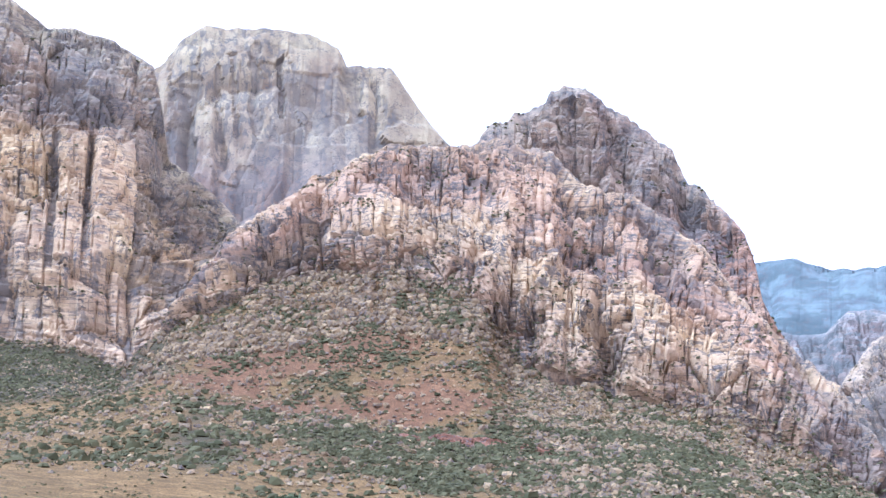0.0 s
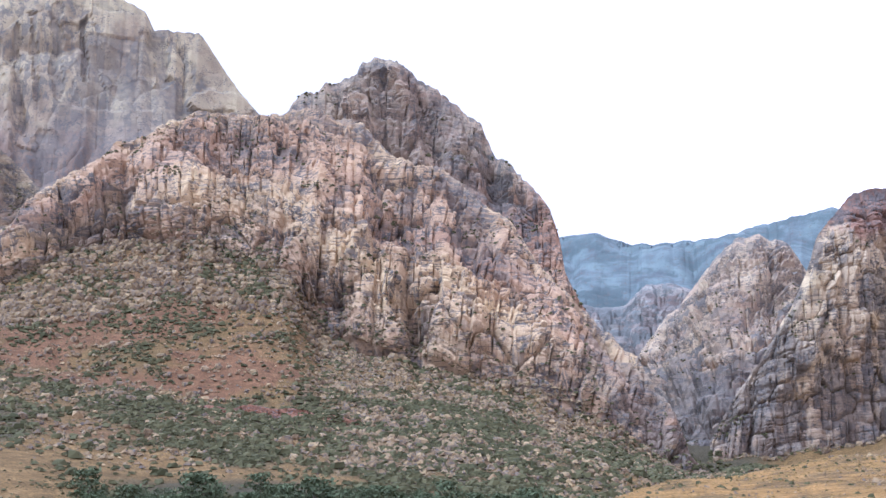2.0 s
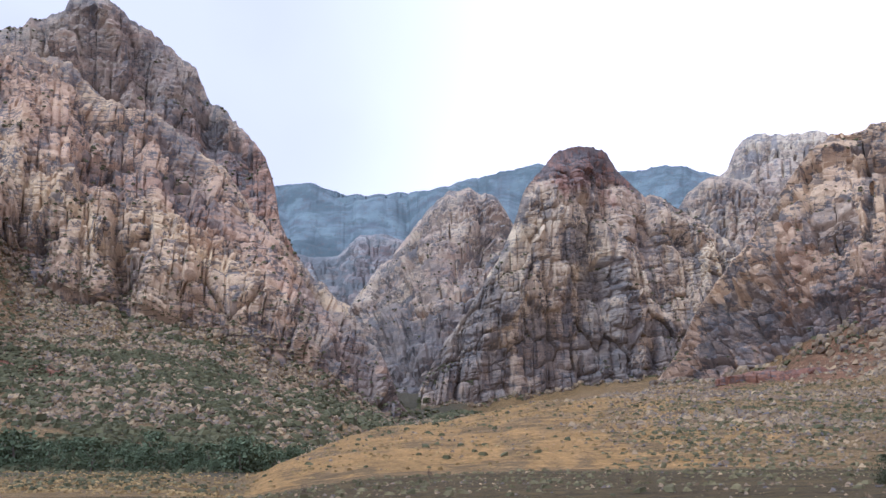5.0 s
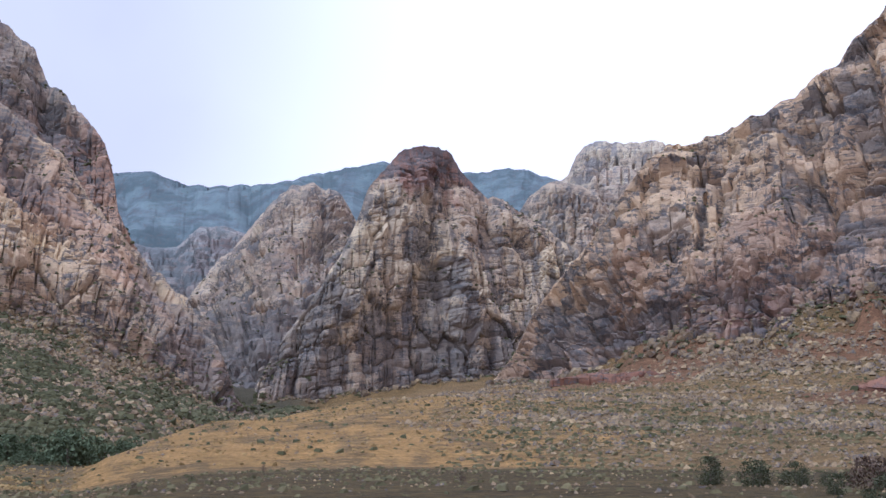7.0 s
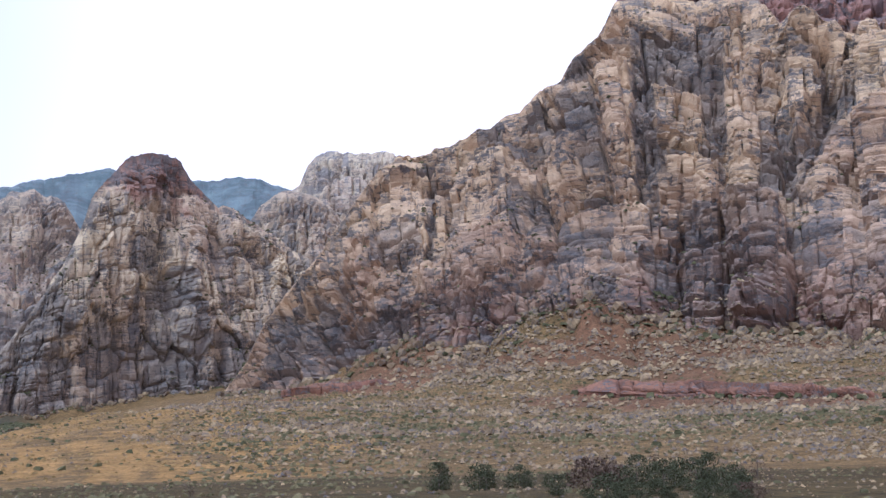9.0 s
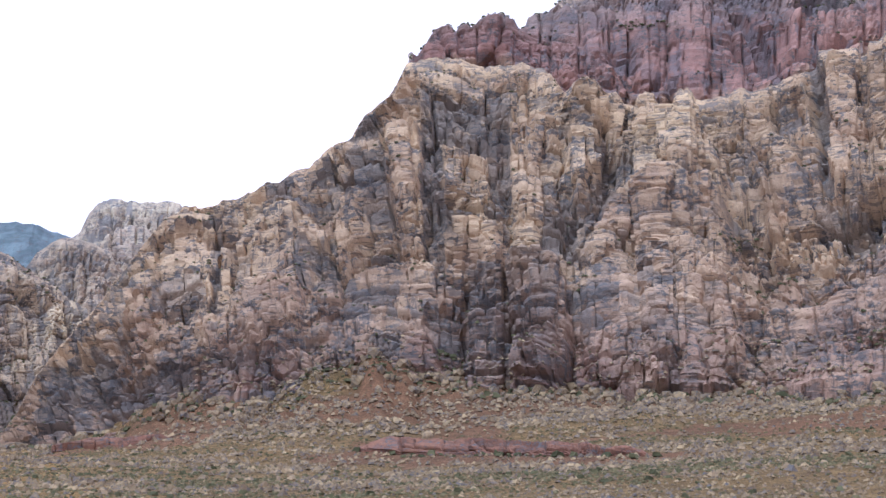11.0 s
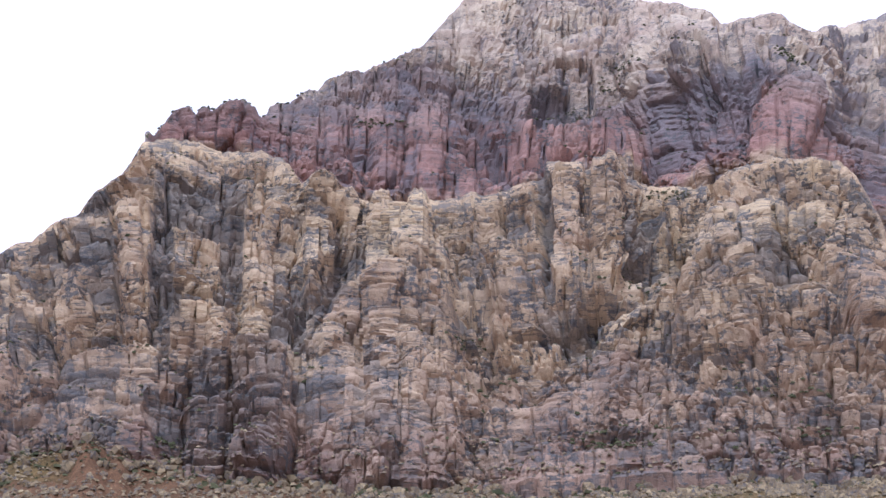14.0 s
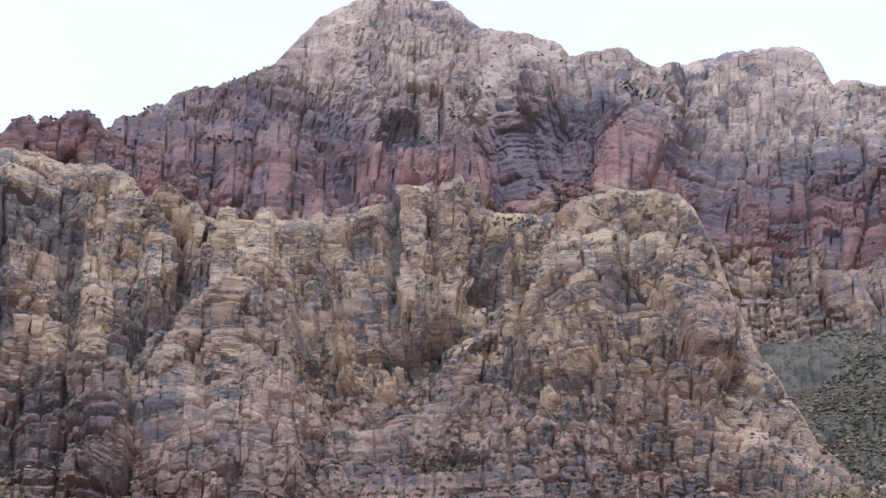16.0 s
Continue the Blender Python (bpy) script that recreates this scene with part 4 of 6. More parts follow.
SCREE_CREST = [(1279, 285, 243), (1280, 229, 239), (1277, 179, 232), (1276, 136, 237), (1273, 94, 243), (1269, 58, 251), (1270, -17, 256), (1286, -104, 263)]
SCREE = [SCREE_FOOT, SCREE_CREST]
BLUFF_RIGHT_FOOT = [(440, 433, 9), (439, 397, 7), (436, 361, 7), (423, 322, 6), (408, 285, 4), (398, 254, 2), (394, 241, 3)]
BLUFF_RIGHT_CREST = [(448, 440, 10.4), (449, 426, 14.4), (448, 418, 15.6), (447, 403, 14.3), (446, 386, 13.8), (445, 377, 12.8), (444, 367, 13.7), (435, 336, 12.6), (430, 323, 11.4), (425, 309, 11.0), (414, 284, 9.8), (411, 276, 8.2), (407, 262, 8.4), (405, 254, 6.5), (403, 246, 3.4)]
BLUFF_RIGHT = [BLUFF_RIGHT_FOOT, BLUFF_RIGHT_CREST]
BLUFF_LEFT_FOOT = [(-46, 781, 30), (-10, 788, 27), (34, 769, 22), (63, 742, 15), (84, 711, 10), (97, 695, 7)]
BLUFF_LEFT_CREST = [(-47, 791, 30.6), (-23, 796, 32.4), (-10, 795, 30.1), (2, 789, 32.7), (18, 784, 30.1), (34, 776, 30.1), (41, 771, 25.1), (49, 763, 26.3), (63, 749, 21.9), (72, 740, 15.5), (77, 733, 15.7), (88, 719, 12.3), (98, 703, 7.6)]
BLUFF_LEFT = [BLUFF_LEFT_FOOT, BLUFF_LEFT_CREST]
BLUFF_MID_FOOT = [(427, 664, 15), (445, 649, 16), (463, 634, 18), (483, 616, 19), (492, 606, 18)]
BLUFF_MID_CREST = [(431, 670, 15.6), (444, 660, 18.4), (451, 655, 20.4), (454, 651, 19.9), (462, 644, 19.6), (469, 637, 21.1), (477, 630, 21.9), (480, 626, 20.1), (486, 620, 21.5), (496, 611, 18.6)]
BLUFF_MID = [BLUFF_MID_FOOT, BLUFF_MID_CREST]
# forms on the faces: bearing, half width, foot and top heights, depth out of the face, varnish and painted shade
# (minus: bare clean rock)
RIGHT_FORMS = [(53.1, 11.7, 131, 284, 9, -0.6), (47.81, 8.9, 201, 265, 5, -0.5), (54.59, 20.8, 245, 345, 5, -0.3), (55.89, 14.4, 312, 342, 8, -0.8), (57.21, 9.1, 248, 335, 5, -0.2), (58.61, 11.7, 265, 333, 7, -0.7), (60.14, 11.7, 285, 328, 8, -0.8), (59.79, 15.5, 219, 263, 9, -0.7), (67.03, 15.5, 322, 359, 9, -0.7), (66.86, 9.8, 217, 322, 9, -0.8), (68.74, 11.6, 286, 367, 7, -0.4), (73.96, 11.4, 235, 285, 7, -0.6), (75.5, 10.9, 222, 263, 8, -0.7), (58.79, 51.7, 114, 191, 12, -0.3), (57.99, 17.4, 47, 115, 6, -0.2)] + [(50.17, 25.3, 252, 312, -4, 1), (48.92, 6.7, 150, 267, -6, 1), (46.38, 15, 207, 282, -3, 0.8), (51.97, 8.6, 178, 324, -4, 0.7), (54.3, 8.1, 137, 199, -5, 0.8), (55.62, 15.3, 166, 205, -5, 0.8), (59.44, 5.2, 273, 327, -5, 0.9), (57.39, 10.5, 218, 247, -5, 0.7), (66.01, 5.9, 223, 351, -5, 0.9), (70.25, 12.1, 233, 298, -5, 1), (66.8, 20.9, 164, 190, 0, 0.6), (52.38, 33.1, 54, 130, 10, 0.5), (39.51, 2.7, 94, 165, -10, 1), (43.98, 13.8, 116, 154, -8, 1)] + [(38.05, 17.2, 100, 129, -2, 0.6), (42.38, 9.6, 191, 229, -3, 0.8), (53.07, 15.7, 49, 71, 8, 0.2), (40.28, 33.6, 80, 121, 7, -0.3), (42.47, 33.9, 167, 188, 5, -0.4), (76.66, 61.6, 126, 246, 14, -0.1), (67.18, 20.9, 159, 185, -8, 0.5), (36.27, 32.3, 36, 61, -3, 1)]
# the form at bearing 16.95 paints shade on the tail by the canyon mouth
FRONT_FORMS = [(4.99, 9, 111, 165, 6, -0.7), (6.22, 14.2, 91, 162, 5, -0.4), (3.81, 8.1, 167, 212, 4, -0.6), (2.17, 17.1, 170, 262, 4, -0.6), (4.17, 12.4, 270, 334, 4, -0.6), (1.54, 14.5, 179, 280, 4, -0.5), (-1.36, 17.3, 215, 261, 3, -0.3), (8.28, 8.8, 180, 272, 4, -0.4), (8.77, 15.9, 82, 116, 4, -0.3), (-4.96, 19.2, 290, 354, 6, -0.8), (-3.55, 27.6, 265, 322, 4, -0.3), (-6.7, 25, 287, 319, 5, -0.6), (4.26, 5.4, 249, 358, -4, 0.5), (-0.33, 11, 296, 344, -4, 0.6), (9.4, 6, 236, 280, -6, 0.9)] + [(-6.72, 26, 200, 240, -3, 0.6), (-8.58, 23.5, 201, 250, -2, 0.5), (7.38, 10, 98, 132, -4, 0.4), (16.95, 24.7, 5, 56, -3, 0.9), (13.94, 33.9, 74, 152, 2, 0.35)]
# the last three paint shade along the tower's foot
TOWER_FORMS = [(26.84, 17, 167, 213, -2, 0.7), (28.84, 13.4, 64, 134, -4, 1), (27.86, 20.2, 26, 170, -3, 0.7), (22.43, 26, 51, 83, -3, 0.9), (29.64, 16.6, 31, 66, -4, 1), (28.92, 13.8, 133, 226, 5, -0.5), (24.26, 6.5, 26, 55, 4, -0.9), (29.84, 8.3, 52, 78, 3, -0.8), (22.22, 43.5, -3, 63, 0, 0.6), (26.6, 46, 11, 78, 0, 0.5), (29.89, 36.8, 19, 98, -2, 0.7)]
LEFT_WALL_FORMS = [(-16.36, 18.2, 247, 423, 8, -0.5), (-14.54, 27.1, 256, 435, 9, -0.7), (-17.79, 21.8, 219, 327, 7, -0.4), (-19.74, 18.6, 202, 358, 8, -0.4), (-17.05, 4.9, 231, 422, -6, 0.8), (-15.55, 5, 262, 419, -5, 0.7), (-12.76, 20.4, 211, 362, -4, 0.6), (-11.62, 11.6, 190, 259, -6, 0.8), (-16.02, 37.2, 445, 583, -2, 0.6)]
GREAT_WALL_FORMS = [(-6.08, 67.2, 649, 810, -3, 0.45), (-11.74, 24.2, 576, 766, -6, 0.5), (-4.45, 28.7, 728, 825, -3, 0.3)]
RED_SUMMIT_FORMS = [(66.43, 16.9, 453, 545, -12, 0.9), (73.08, 53.5, 389, 488, -3, 1), (85.43, 8.2, 302, 349, -8, 1), (78.92, 10.2, 404, 461, -4, 0.6), (76.81, 25.3, 379, 449, 6, -0.5), (63.04, 22.6, 609, 750, 5, -0.5), (71.96, 43.2, 547, 751, 6, -0.5), (65.05, 11.2, 564, 728, -6, 0.4), (84.12, 36.7, 531, 707, 6, -0.3)]

# ridges (plus) and gullies (minus) down the faces: bearing and sight angle of both ends, half width in degrees, depth,
# varnish and painted shade
RIGHT_RIBS = [(73.18, 14.19, 67.32, 9.62, 0.77, -14, 0.25), (74.35, 12.19, 68.32, 9.81, 0.31, 8, -0.5), (75.22, 15.09, 73.26, 9.29, 1.56, 16, -0.15), (77.27, 16.44, 80.22, 9.55, 1.0, 12, -0.2), (78.51, 16.61, 80.54, 10.96, 0.29, -10, 0.6), (65.96, 16.06, 66.07, 11.85, 0.31, -10, 0.8), (70.55, 14.76, 70.39, 13.03, 0.5, -8, 0.9), (59.47, 13.02, 60.42, 4.23, 1.67, 18, -0.3), (59.51, 11.29, 55.88, 8.76, 0.67, 9, -0.4), (56.73, 12.21, 55.36, 9.48, 0.62, -12, 0.5), (62.26, 13.32, 63.32, 7.41, 0.62, -13, 0.2), (55.06, 16.32, 56.27, 11.21, 0.79, 12, -0.3), (56.41, 14.17, 56.84, 10.49, 0.26, -8, 0.7), (49.55, 9.98, 49.18, 8.53, 0.48, -5, 0.6)] + [(53.52, 7.25, 53.7, 3.68, 0.91, 11, 0.3), (51.03, 5.28, 51.15, 3.36, 0.72, 9, -0.1), (59.71, 13.52, 59.87, 12.04, 0.67, 12, -0.7), (68.53, 7.41, 68.01, 5.47, 0.84, 9, -0.4), (70.49, 6.66, 69.73, 5.7, 0.96, 9, -0.4), (79.34, 10.54, 79.52, 9.58, 0.72, 10, -0.7), (47.83, 14.18, 47.85, 10.84, 0.33, 7, -0.6), (63.82, 7.9, 65.56, 9.38, 0.48, -10, 0.1), (58.39, 6.87, 58.65, 6.39, 0.33, -8, 0.6), (36.61, 3.11, 38.07, 3.25, 0.7, -7, 1), (36.31, 9.48, 40.53, 10.99, 0.86, 8, -0.6), (38.54, 8.27, 37.56, 5.8, 0.91, 6, -0.5), (42.04, 11.23, 44.58, 13.19, 0.77, 6, -0.5)] + [(43.03, 9.25, 41.76, 5.79, 1.15, 9, -0.4), (39.53, 5.31, 43.5, 6.02, 0.72, 8, -0.5), (45.33, 11.95, 42.78, 8.75, 0.36, -9, 0.4), (47.16, 15.36, 46.13, 14.64, 0.86, 8, -0.6), (46.62, 13.65, 46.83, 10.93, 0.72, -4, 0.5), (49.23, 5.93, 49.94, 4.69, 0.62, -10, 0.4), (54.17, 6.55, 54.08, 4.1, 0.62, 9, -0.2), (58.88, 4.69, 56.74, 4.52, 0.96, 7, -0.4), (36.85, 3.36, 37.82, 3.6, 0.7, 0, 1), (39.53, 8.27, 41.52, 7.52, 0.53, 0, 0.35), (45.58, 14.5, 47.0, 15.53, 0.91, 0, -0.95), (42.88, 12.31, 44.67, 13.44, 0.81, 0, -0.95)] + [(40.34, 10.96, 42.37, 11.91, 0.72, 0, -0.8), (46.52, 16.28, 47.54, 16.71, 0.72, 0, -0.9)]
# the flank that slants down into the canyon: pale ridges, dark runs between them, an overhang's shade painted in
# without depth
RIGHT_RIBS += [(35.74, 8.22, 34.18, 6.55, 0.32, 9, -0.45), (34.18, 6.55, 32.93, 4.9, 0.3, 9, -0.35), (32.93, 4.9, 31.99, 2.53, 0.28, 7, 0.1), (34.55, 6.0, 33.42, 3.88, 0.26, -8, 0.85), (33.3, 3.6, 32.9, 1.9, 0.5, -2, 0.8), (34.1, 3.7, 34.0, 1.7, 0.42, -5, 0.95), (34.95, 4.4, 34.8, 2.1, 0.34, -5, 0.9), (35.6, 3.4, 35.4, 2.3, 0.4, -2, 0.75), (35.2, 7.4, 34.6, 4.6, 0.24, 6, 0.05), (36.05, 7.6, 35.5, 4.2, 0.2, -6, 0.6), (36.85, 6.25, 36.28, 4.45, 0.24, 7, -0.6), (37.1, 4.71, 38.79, 4.69, 0.55, 5, -0.7), (36.3, 3.3, 38.3, 3.2, 0.5, 0, 1.0), (37.44, 8.1, 39.25, 8.08, 0.55, 6, -0.7), (37.96, 7.3, 37.94, 5.8, 0.5, -3, 0.5), (36.62, 10.0, 36.59, 8.3, 0.45, 5, -0.7), (39.5, 3.9, 42.9, 3.9, 0.3, -3, 0.5)]
FRONT_RIBS = [(-4.74, 13.24, -5.95, 12.21, 1.1, 8, -0.6), (-3.45, 11.82, -4.16, 10.56, 1.0, 9, -0.5), (-6.22, 12.93, -7.41, 11.9, 0.86, 8, -0.7), (-9.05, 10.6, -9.23, 9.38, 0.67, 8, -0.4), (-5.65, 11.0, -7.05, 9.23, 0.77, -9, 0.45), (-0.73, 13.87, -0.95, 12.38, 0.67, -9, 0.35), (3.33, 14.43, 3.38, 8.74, 1.53, 14, -0.25), (6.27, 10.24, 5.14, 8.75, 0.43, -11, 0.35), (5.39, 8.5, 5.4, 5.29, 1.1, 13, -0.5), (7.9, 8.75, 9.11, 4.81, 1.0, 9, -0.3), (7.39, 5.3, 6.64, 6.78, 0.43, -9, 0.3), (9.42, 12.45, 10.14, 8.99, 0.67, -9, 0.45), (12.11, 8.72, 13.99, 5.28, 1.1, 2, -0.5), (2.07, 13.18, 1.62, 9.21, 0.33, -9, 0.2)] + [(0.09, 10.68, 0.13, 8.69, 0.96, 8, -0.4), (16.39, 1.11, 18.85, 0.23, 1.2, 0, 0.85), (15.17, 4.69, 18.13, 2.32, 0.57, 0, 0.6), (14.67, 6.54, 16.65, 4.06, 0.38, -4, 0.45), (14.43, 5.31, 16.4, 1.84, 0.86, 0, 0.5), (14.18, 6.54, 15.17, 4.81, 0.48, 0, 0.4)]
# the first two darken the ridge's foot, shade put into the colour
CANYON_RIBS = [(19.12, 2.07, 21.56, 0.57, 1.44, 0, 0.75), (22.35, 3.26, 21.1, 2.29, 1.2, 0, 0.7), (20.89, 5.26, 20.11, 2.3, 0.62, 8, -0.3), (21.68, 8.22, 20.64, 5.26, 0.72, 8, -0.3), (23.17, 7.7, 22.39, 5.73, 0.48, -10, 0.3), (18.64, 4.29, 19.61, 2.31, 0.48, 7, -0.2)]
TOWER_RIBS = [(28.29, 5.61, 28.66, 2.19, 0.67, -4, 0.8), (21.59, 2.29, 23.1, 4.24, 1.1, 0, 0.7), (26.66, 8.6, 25.59, 5.18, 0.91, 9, -0.4), (29.12, 9.0, 28.95, 3.64, 0.41, 8, -0.6), (29.61, 1.93, 28.38, 0.74, 0.86, 0, 0.7), (27.43, 9.8, 27.1, 6.62, 0.29, -8, 0.4), (24.4, 7.18, 23.84, 4.23, 0.48, 8, -0.3), (25.05, 3.22, 25.49, 1.26, 0.72, -3, 0.5)]
# left facet coloured lighter as if lit, right flank darker as if shaded
REAR_RIBS = [(2.55, 15.78, 4.09, 15.42, 0.86, 7, -0.4), (5.62, 15.67, 6.65, 13.21, 0.53, -14, 0.3), (8.17, 14.92, 11.64, 10.2, 0.86, -4, 0.35), (4.85, 16.9, 4.86, 14.94, 0.62, 8, -0.3), (9.18, 13.19, 10.16, 10.71, 0.53, 8, -0.3), (7.41, 15.67, 8.16, 12.46, 0.38, -10, 0.2)]
WALL_RIBS = [(-4.03, 14.49, -7.49, 13.84, 1.44, 0, 0.4), (-6.58, 15.83, -5.54, 14.67, 1.2, -4, 0.35), (-11.54, 16.92, -11.12, 13.61, 0.43, -8, 0.35), (-8.69, 18.56, -8.53, 15.23, 0.19, -6, 0.5), (-2.09, 17.25, -1.03, 15.58, 0.72, 4, -0.5), (-6.22, 19.21, -5.39, 17.34, 0.96, 3, -0.4)]
# long cracks and runs of the sheer wall and the dark cleft at its foot; its hollow with a red arch and its lips have
# their shade painted in without depth
WALL_RIBS += [(-7.48, 18.35, -7.38, 15.85, 0.1, -9, 0.7), (-11.9, 16.4, -11.47, 13.45, 0.3, -6, 0.6), (-10.32, 17.68, -9.87, 13.71, 0.14, -6, 0.4), (-9.66, 18.22, -9.34, 15.08, 0.1, -6, 0.6), (-12.54, 17.52, -12.4, 15.06, 0.2, 8, -0.5), (-8.77, 13.3, -8.86, 12.08, 0.5, -4, 0.7), (-7.04, 13.68, -4.63, 14.28, 0.5, 0, 0.4), (-7.3, 15.3, -4.67, 15.5, 0.45, 0, 0.4), (-4.39, 17.99, -3.98, 15.99, 0.3, -8, 0.5), (-2.56, 15.36, -0.44, 15.06, 0.35, 6, -0.7), (-10.92, 15.99, -10.59, 12.67, 0.4, 8, -0.4), (-7.89, 13.48, -7.07, 14.52, 0.4, 0, 0.4)]
RED_RIBS = [(77.16, 19.11, 76.32, 17.23, 1.05, 16, -0.8), (62.7, 19.01, 64.03, 16.31, 0.24, -13, 0.6), (66.36, 18.78, 66.89, 19.02, 0.91, -6, 0.4), (74.27, 22.54, 74.71, 20.71, 0.33, -13, 0.2), (80.07, 21.75, 80.35, 18.63, 0.48, -12, 0.3), (60.62, 18.98, 60.68, 16.02, 0.48, 8, -0.4), (58.56, 18.43, 58.61, 16.71, 0.48, 8, -0.3), (56.46, 19.32, 56.56, 16.88, 0.53, 8, -0.3), (73.1, 18.85, 75.2, 20.2, 1.32, -6, 0.9), (65.59, 23.67, 65.58, 20.75, 0.96, 10, -0.4), (70.1, 23.1, 70.31, 20.66, 0.72, 9, -0.3), (62.12, 23.16, 61.09, 21.44, 0.96, 6, -0.3)]


faces = {}
ROCK_SCREE = rock("grey_green_talus", [(0, (0.125, 0.110, 0.078)), (1, (0.14, 0.122, 0.088))], (0.06, 0.058, 0.038), streak=0.3, dapple=0.55, grain=1.5, fissure=0.0, layering=0.05, seam_dark=0.2)
m = mountain("distant wooded ridge closing the canyon, coloured blue-green for haze")
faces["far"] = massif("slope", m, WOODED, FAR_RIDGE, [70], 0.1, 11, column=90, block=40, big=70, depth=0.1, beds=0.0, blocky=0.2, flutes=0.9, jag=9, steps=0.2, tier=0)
m = mountain("white sandstone summit behind the canyon, toned for haze")
faces["white"] = massif("cliff", m, ROCK_WHITE, WHITE_SUMMIT, [75], 0.085, 21, column=40, block=18, big=20, lay=1.8, jag=9)
m = mountain("ledged ridge deep inside the canyon, coloured grey for haze")
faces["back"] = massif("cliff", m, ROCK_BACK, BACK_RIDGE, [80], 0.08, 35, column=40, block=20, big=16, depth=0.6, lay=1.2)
m = mountain("grey pointed sandstone ridge inside the canyon")
faces["canyon"] = massif("cliff", m, ROCK_CANYON, CANYON_RIDGE, [140], 0.068, 31, column=34, block=15, big=14, depth=0.7, lay=1.3, jag=9, ribs=CANYON_RIBS)
m = mountain("grey sandstone knob beside the canyon tower")
faces["knob"] = massif("cliff", m, ROCK_CANYON, GREY_KNOB, [95], 0.08, 41, column=30, block=14, big=12, depth=0.8)
m = mountain("sheer pale sandstone wall with dark water streaks")
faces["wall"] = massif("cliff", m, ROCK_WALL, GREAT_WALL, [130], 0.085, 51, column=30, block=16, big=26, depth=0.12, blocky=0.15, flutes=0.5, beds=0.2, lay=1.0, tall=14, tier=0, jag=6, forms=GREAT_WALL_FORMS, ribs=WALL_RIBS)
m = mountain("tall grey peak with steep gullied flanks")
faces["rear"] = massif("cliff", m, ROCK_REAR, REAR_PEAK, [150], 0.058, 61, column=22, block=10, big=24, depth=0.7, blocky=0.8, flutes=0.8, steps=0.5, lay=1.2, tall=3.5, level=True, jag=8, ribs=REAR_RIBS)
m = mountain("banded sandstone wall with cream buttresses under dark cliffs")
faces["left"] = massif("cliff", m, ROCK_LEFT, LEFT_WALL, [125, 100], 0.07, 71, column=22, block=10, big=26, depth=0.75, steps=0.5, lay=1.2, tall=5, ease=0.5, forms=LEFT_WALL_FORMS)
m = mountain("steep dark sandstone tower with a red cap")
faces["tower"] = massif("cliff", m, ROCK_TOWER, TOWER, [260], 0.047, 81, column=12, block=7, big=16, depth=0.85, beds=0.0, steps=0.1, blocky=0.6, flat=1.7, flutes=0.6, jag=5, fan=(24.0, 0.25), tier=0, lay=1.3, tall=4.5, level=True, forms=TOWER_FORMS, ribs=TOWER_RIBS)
m = mountain("broad pink and cream sandstone massif broken into columns")
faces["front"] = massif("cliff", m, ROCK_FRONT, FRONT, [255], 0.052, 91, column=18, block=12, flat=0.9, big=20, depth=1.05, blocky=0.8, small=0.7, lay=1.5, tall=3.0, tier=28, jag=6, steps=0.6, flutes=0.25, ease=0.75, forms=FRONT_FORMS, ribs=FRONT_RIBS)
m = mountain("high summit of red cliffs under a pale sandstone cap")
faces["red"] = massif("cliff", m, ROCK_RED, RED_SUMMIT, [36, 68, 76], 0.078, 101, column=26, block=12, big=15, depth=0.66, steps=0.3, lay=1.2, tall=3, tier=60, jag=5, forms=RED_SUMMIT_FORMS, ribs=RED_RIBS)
faces["scree"] = massif("talus_slope", m, ROCK_SCREE, SCREE, [90], 0.1, 121, column=20, block=8, big=8, depth=0.3, beds=0.0, blocky=0.4, steps=0.0, tier=0, lay=1.0, soil=(0, 0, 0.38, 0))
m = mountain("huge cream sandstone massif with dark varnish and ledges")
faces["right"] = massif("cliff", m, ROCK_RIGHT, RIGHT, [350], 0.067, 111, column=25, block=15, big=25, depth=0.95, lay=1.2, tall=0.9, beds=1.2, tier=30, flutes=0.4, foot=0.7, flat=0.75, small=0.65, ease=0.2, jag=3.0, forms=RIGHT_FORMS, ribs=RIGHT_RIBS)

ROCK_BLUFF = rock("red_ledge_sandstone", [(0, (0.165, 0.082, 0.050)), (1, (0.185, 0.093, 0.057))], (0.115, 0.07, 0.052), streak=0.3, dapple=0.3, grain=2.5, seam_dark=0.4)
for key, lines, label, seed in (
    ("bluff_r", BLUFF_RIGHT, "low red sandstone bluff crossing the stony plain", 131),
    ("bluff_l", BLUFF_LEFT, "low red sandstone bluff crossing the talus slope", 141),
    ("bluff_m", BLUFF_MID, "low crumbling red bluff below the cream massif", 151),
):
    m = tagged(new("bluff"), label, "rock ledge")
    faces[key] = massif("ledge", m, ROCK_BLUFF, lines, [22], 0.045, seed, column=11, block=3.6, big=2.5, depth=0.45, beds=0.9, flat=0.5, tall=1.0, tier=0, jag=0.8, back=(10, 25), skirt=8)


# ---- loose stones and scrub ----
def ico():
    g = (1 + 5**0.5) / 2
    v = np.array([(-1, g, 0), (1, g, 0), (-1, -g, 0), (1, -g, 0), (0, -1, g), (0, 1, g), (0, -1, -g), (0, 1, -g), (g, 0, -1), (g, 0, 1), (-g, 0, -1), (-g, 0, 1)]) / 1.9
    f = [(0, 11, 5), (0, 5, 1), (0, 1, 7), (0, 7, 10), (0, 10, 11), (1, 5, 9), (5, 11, 4), (11, 10, 2), (10, 7, 6), (7, 1, 8)]
    f += [(3, 9, 4), (3, 4, 2), (3, 2, 6), (3, 6, 8), (3, 8, 9), (4, 9, 5), (2, 4, 11), (6, 2, 10), (8, 6, 7), (9, 8, 1)]
    return v, np.array(f)


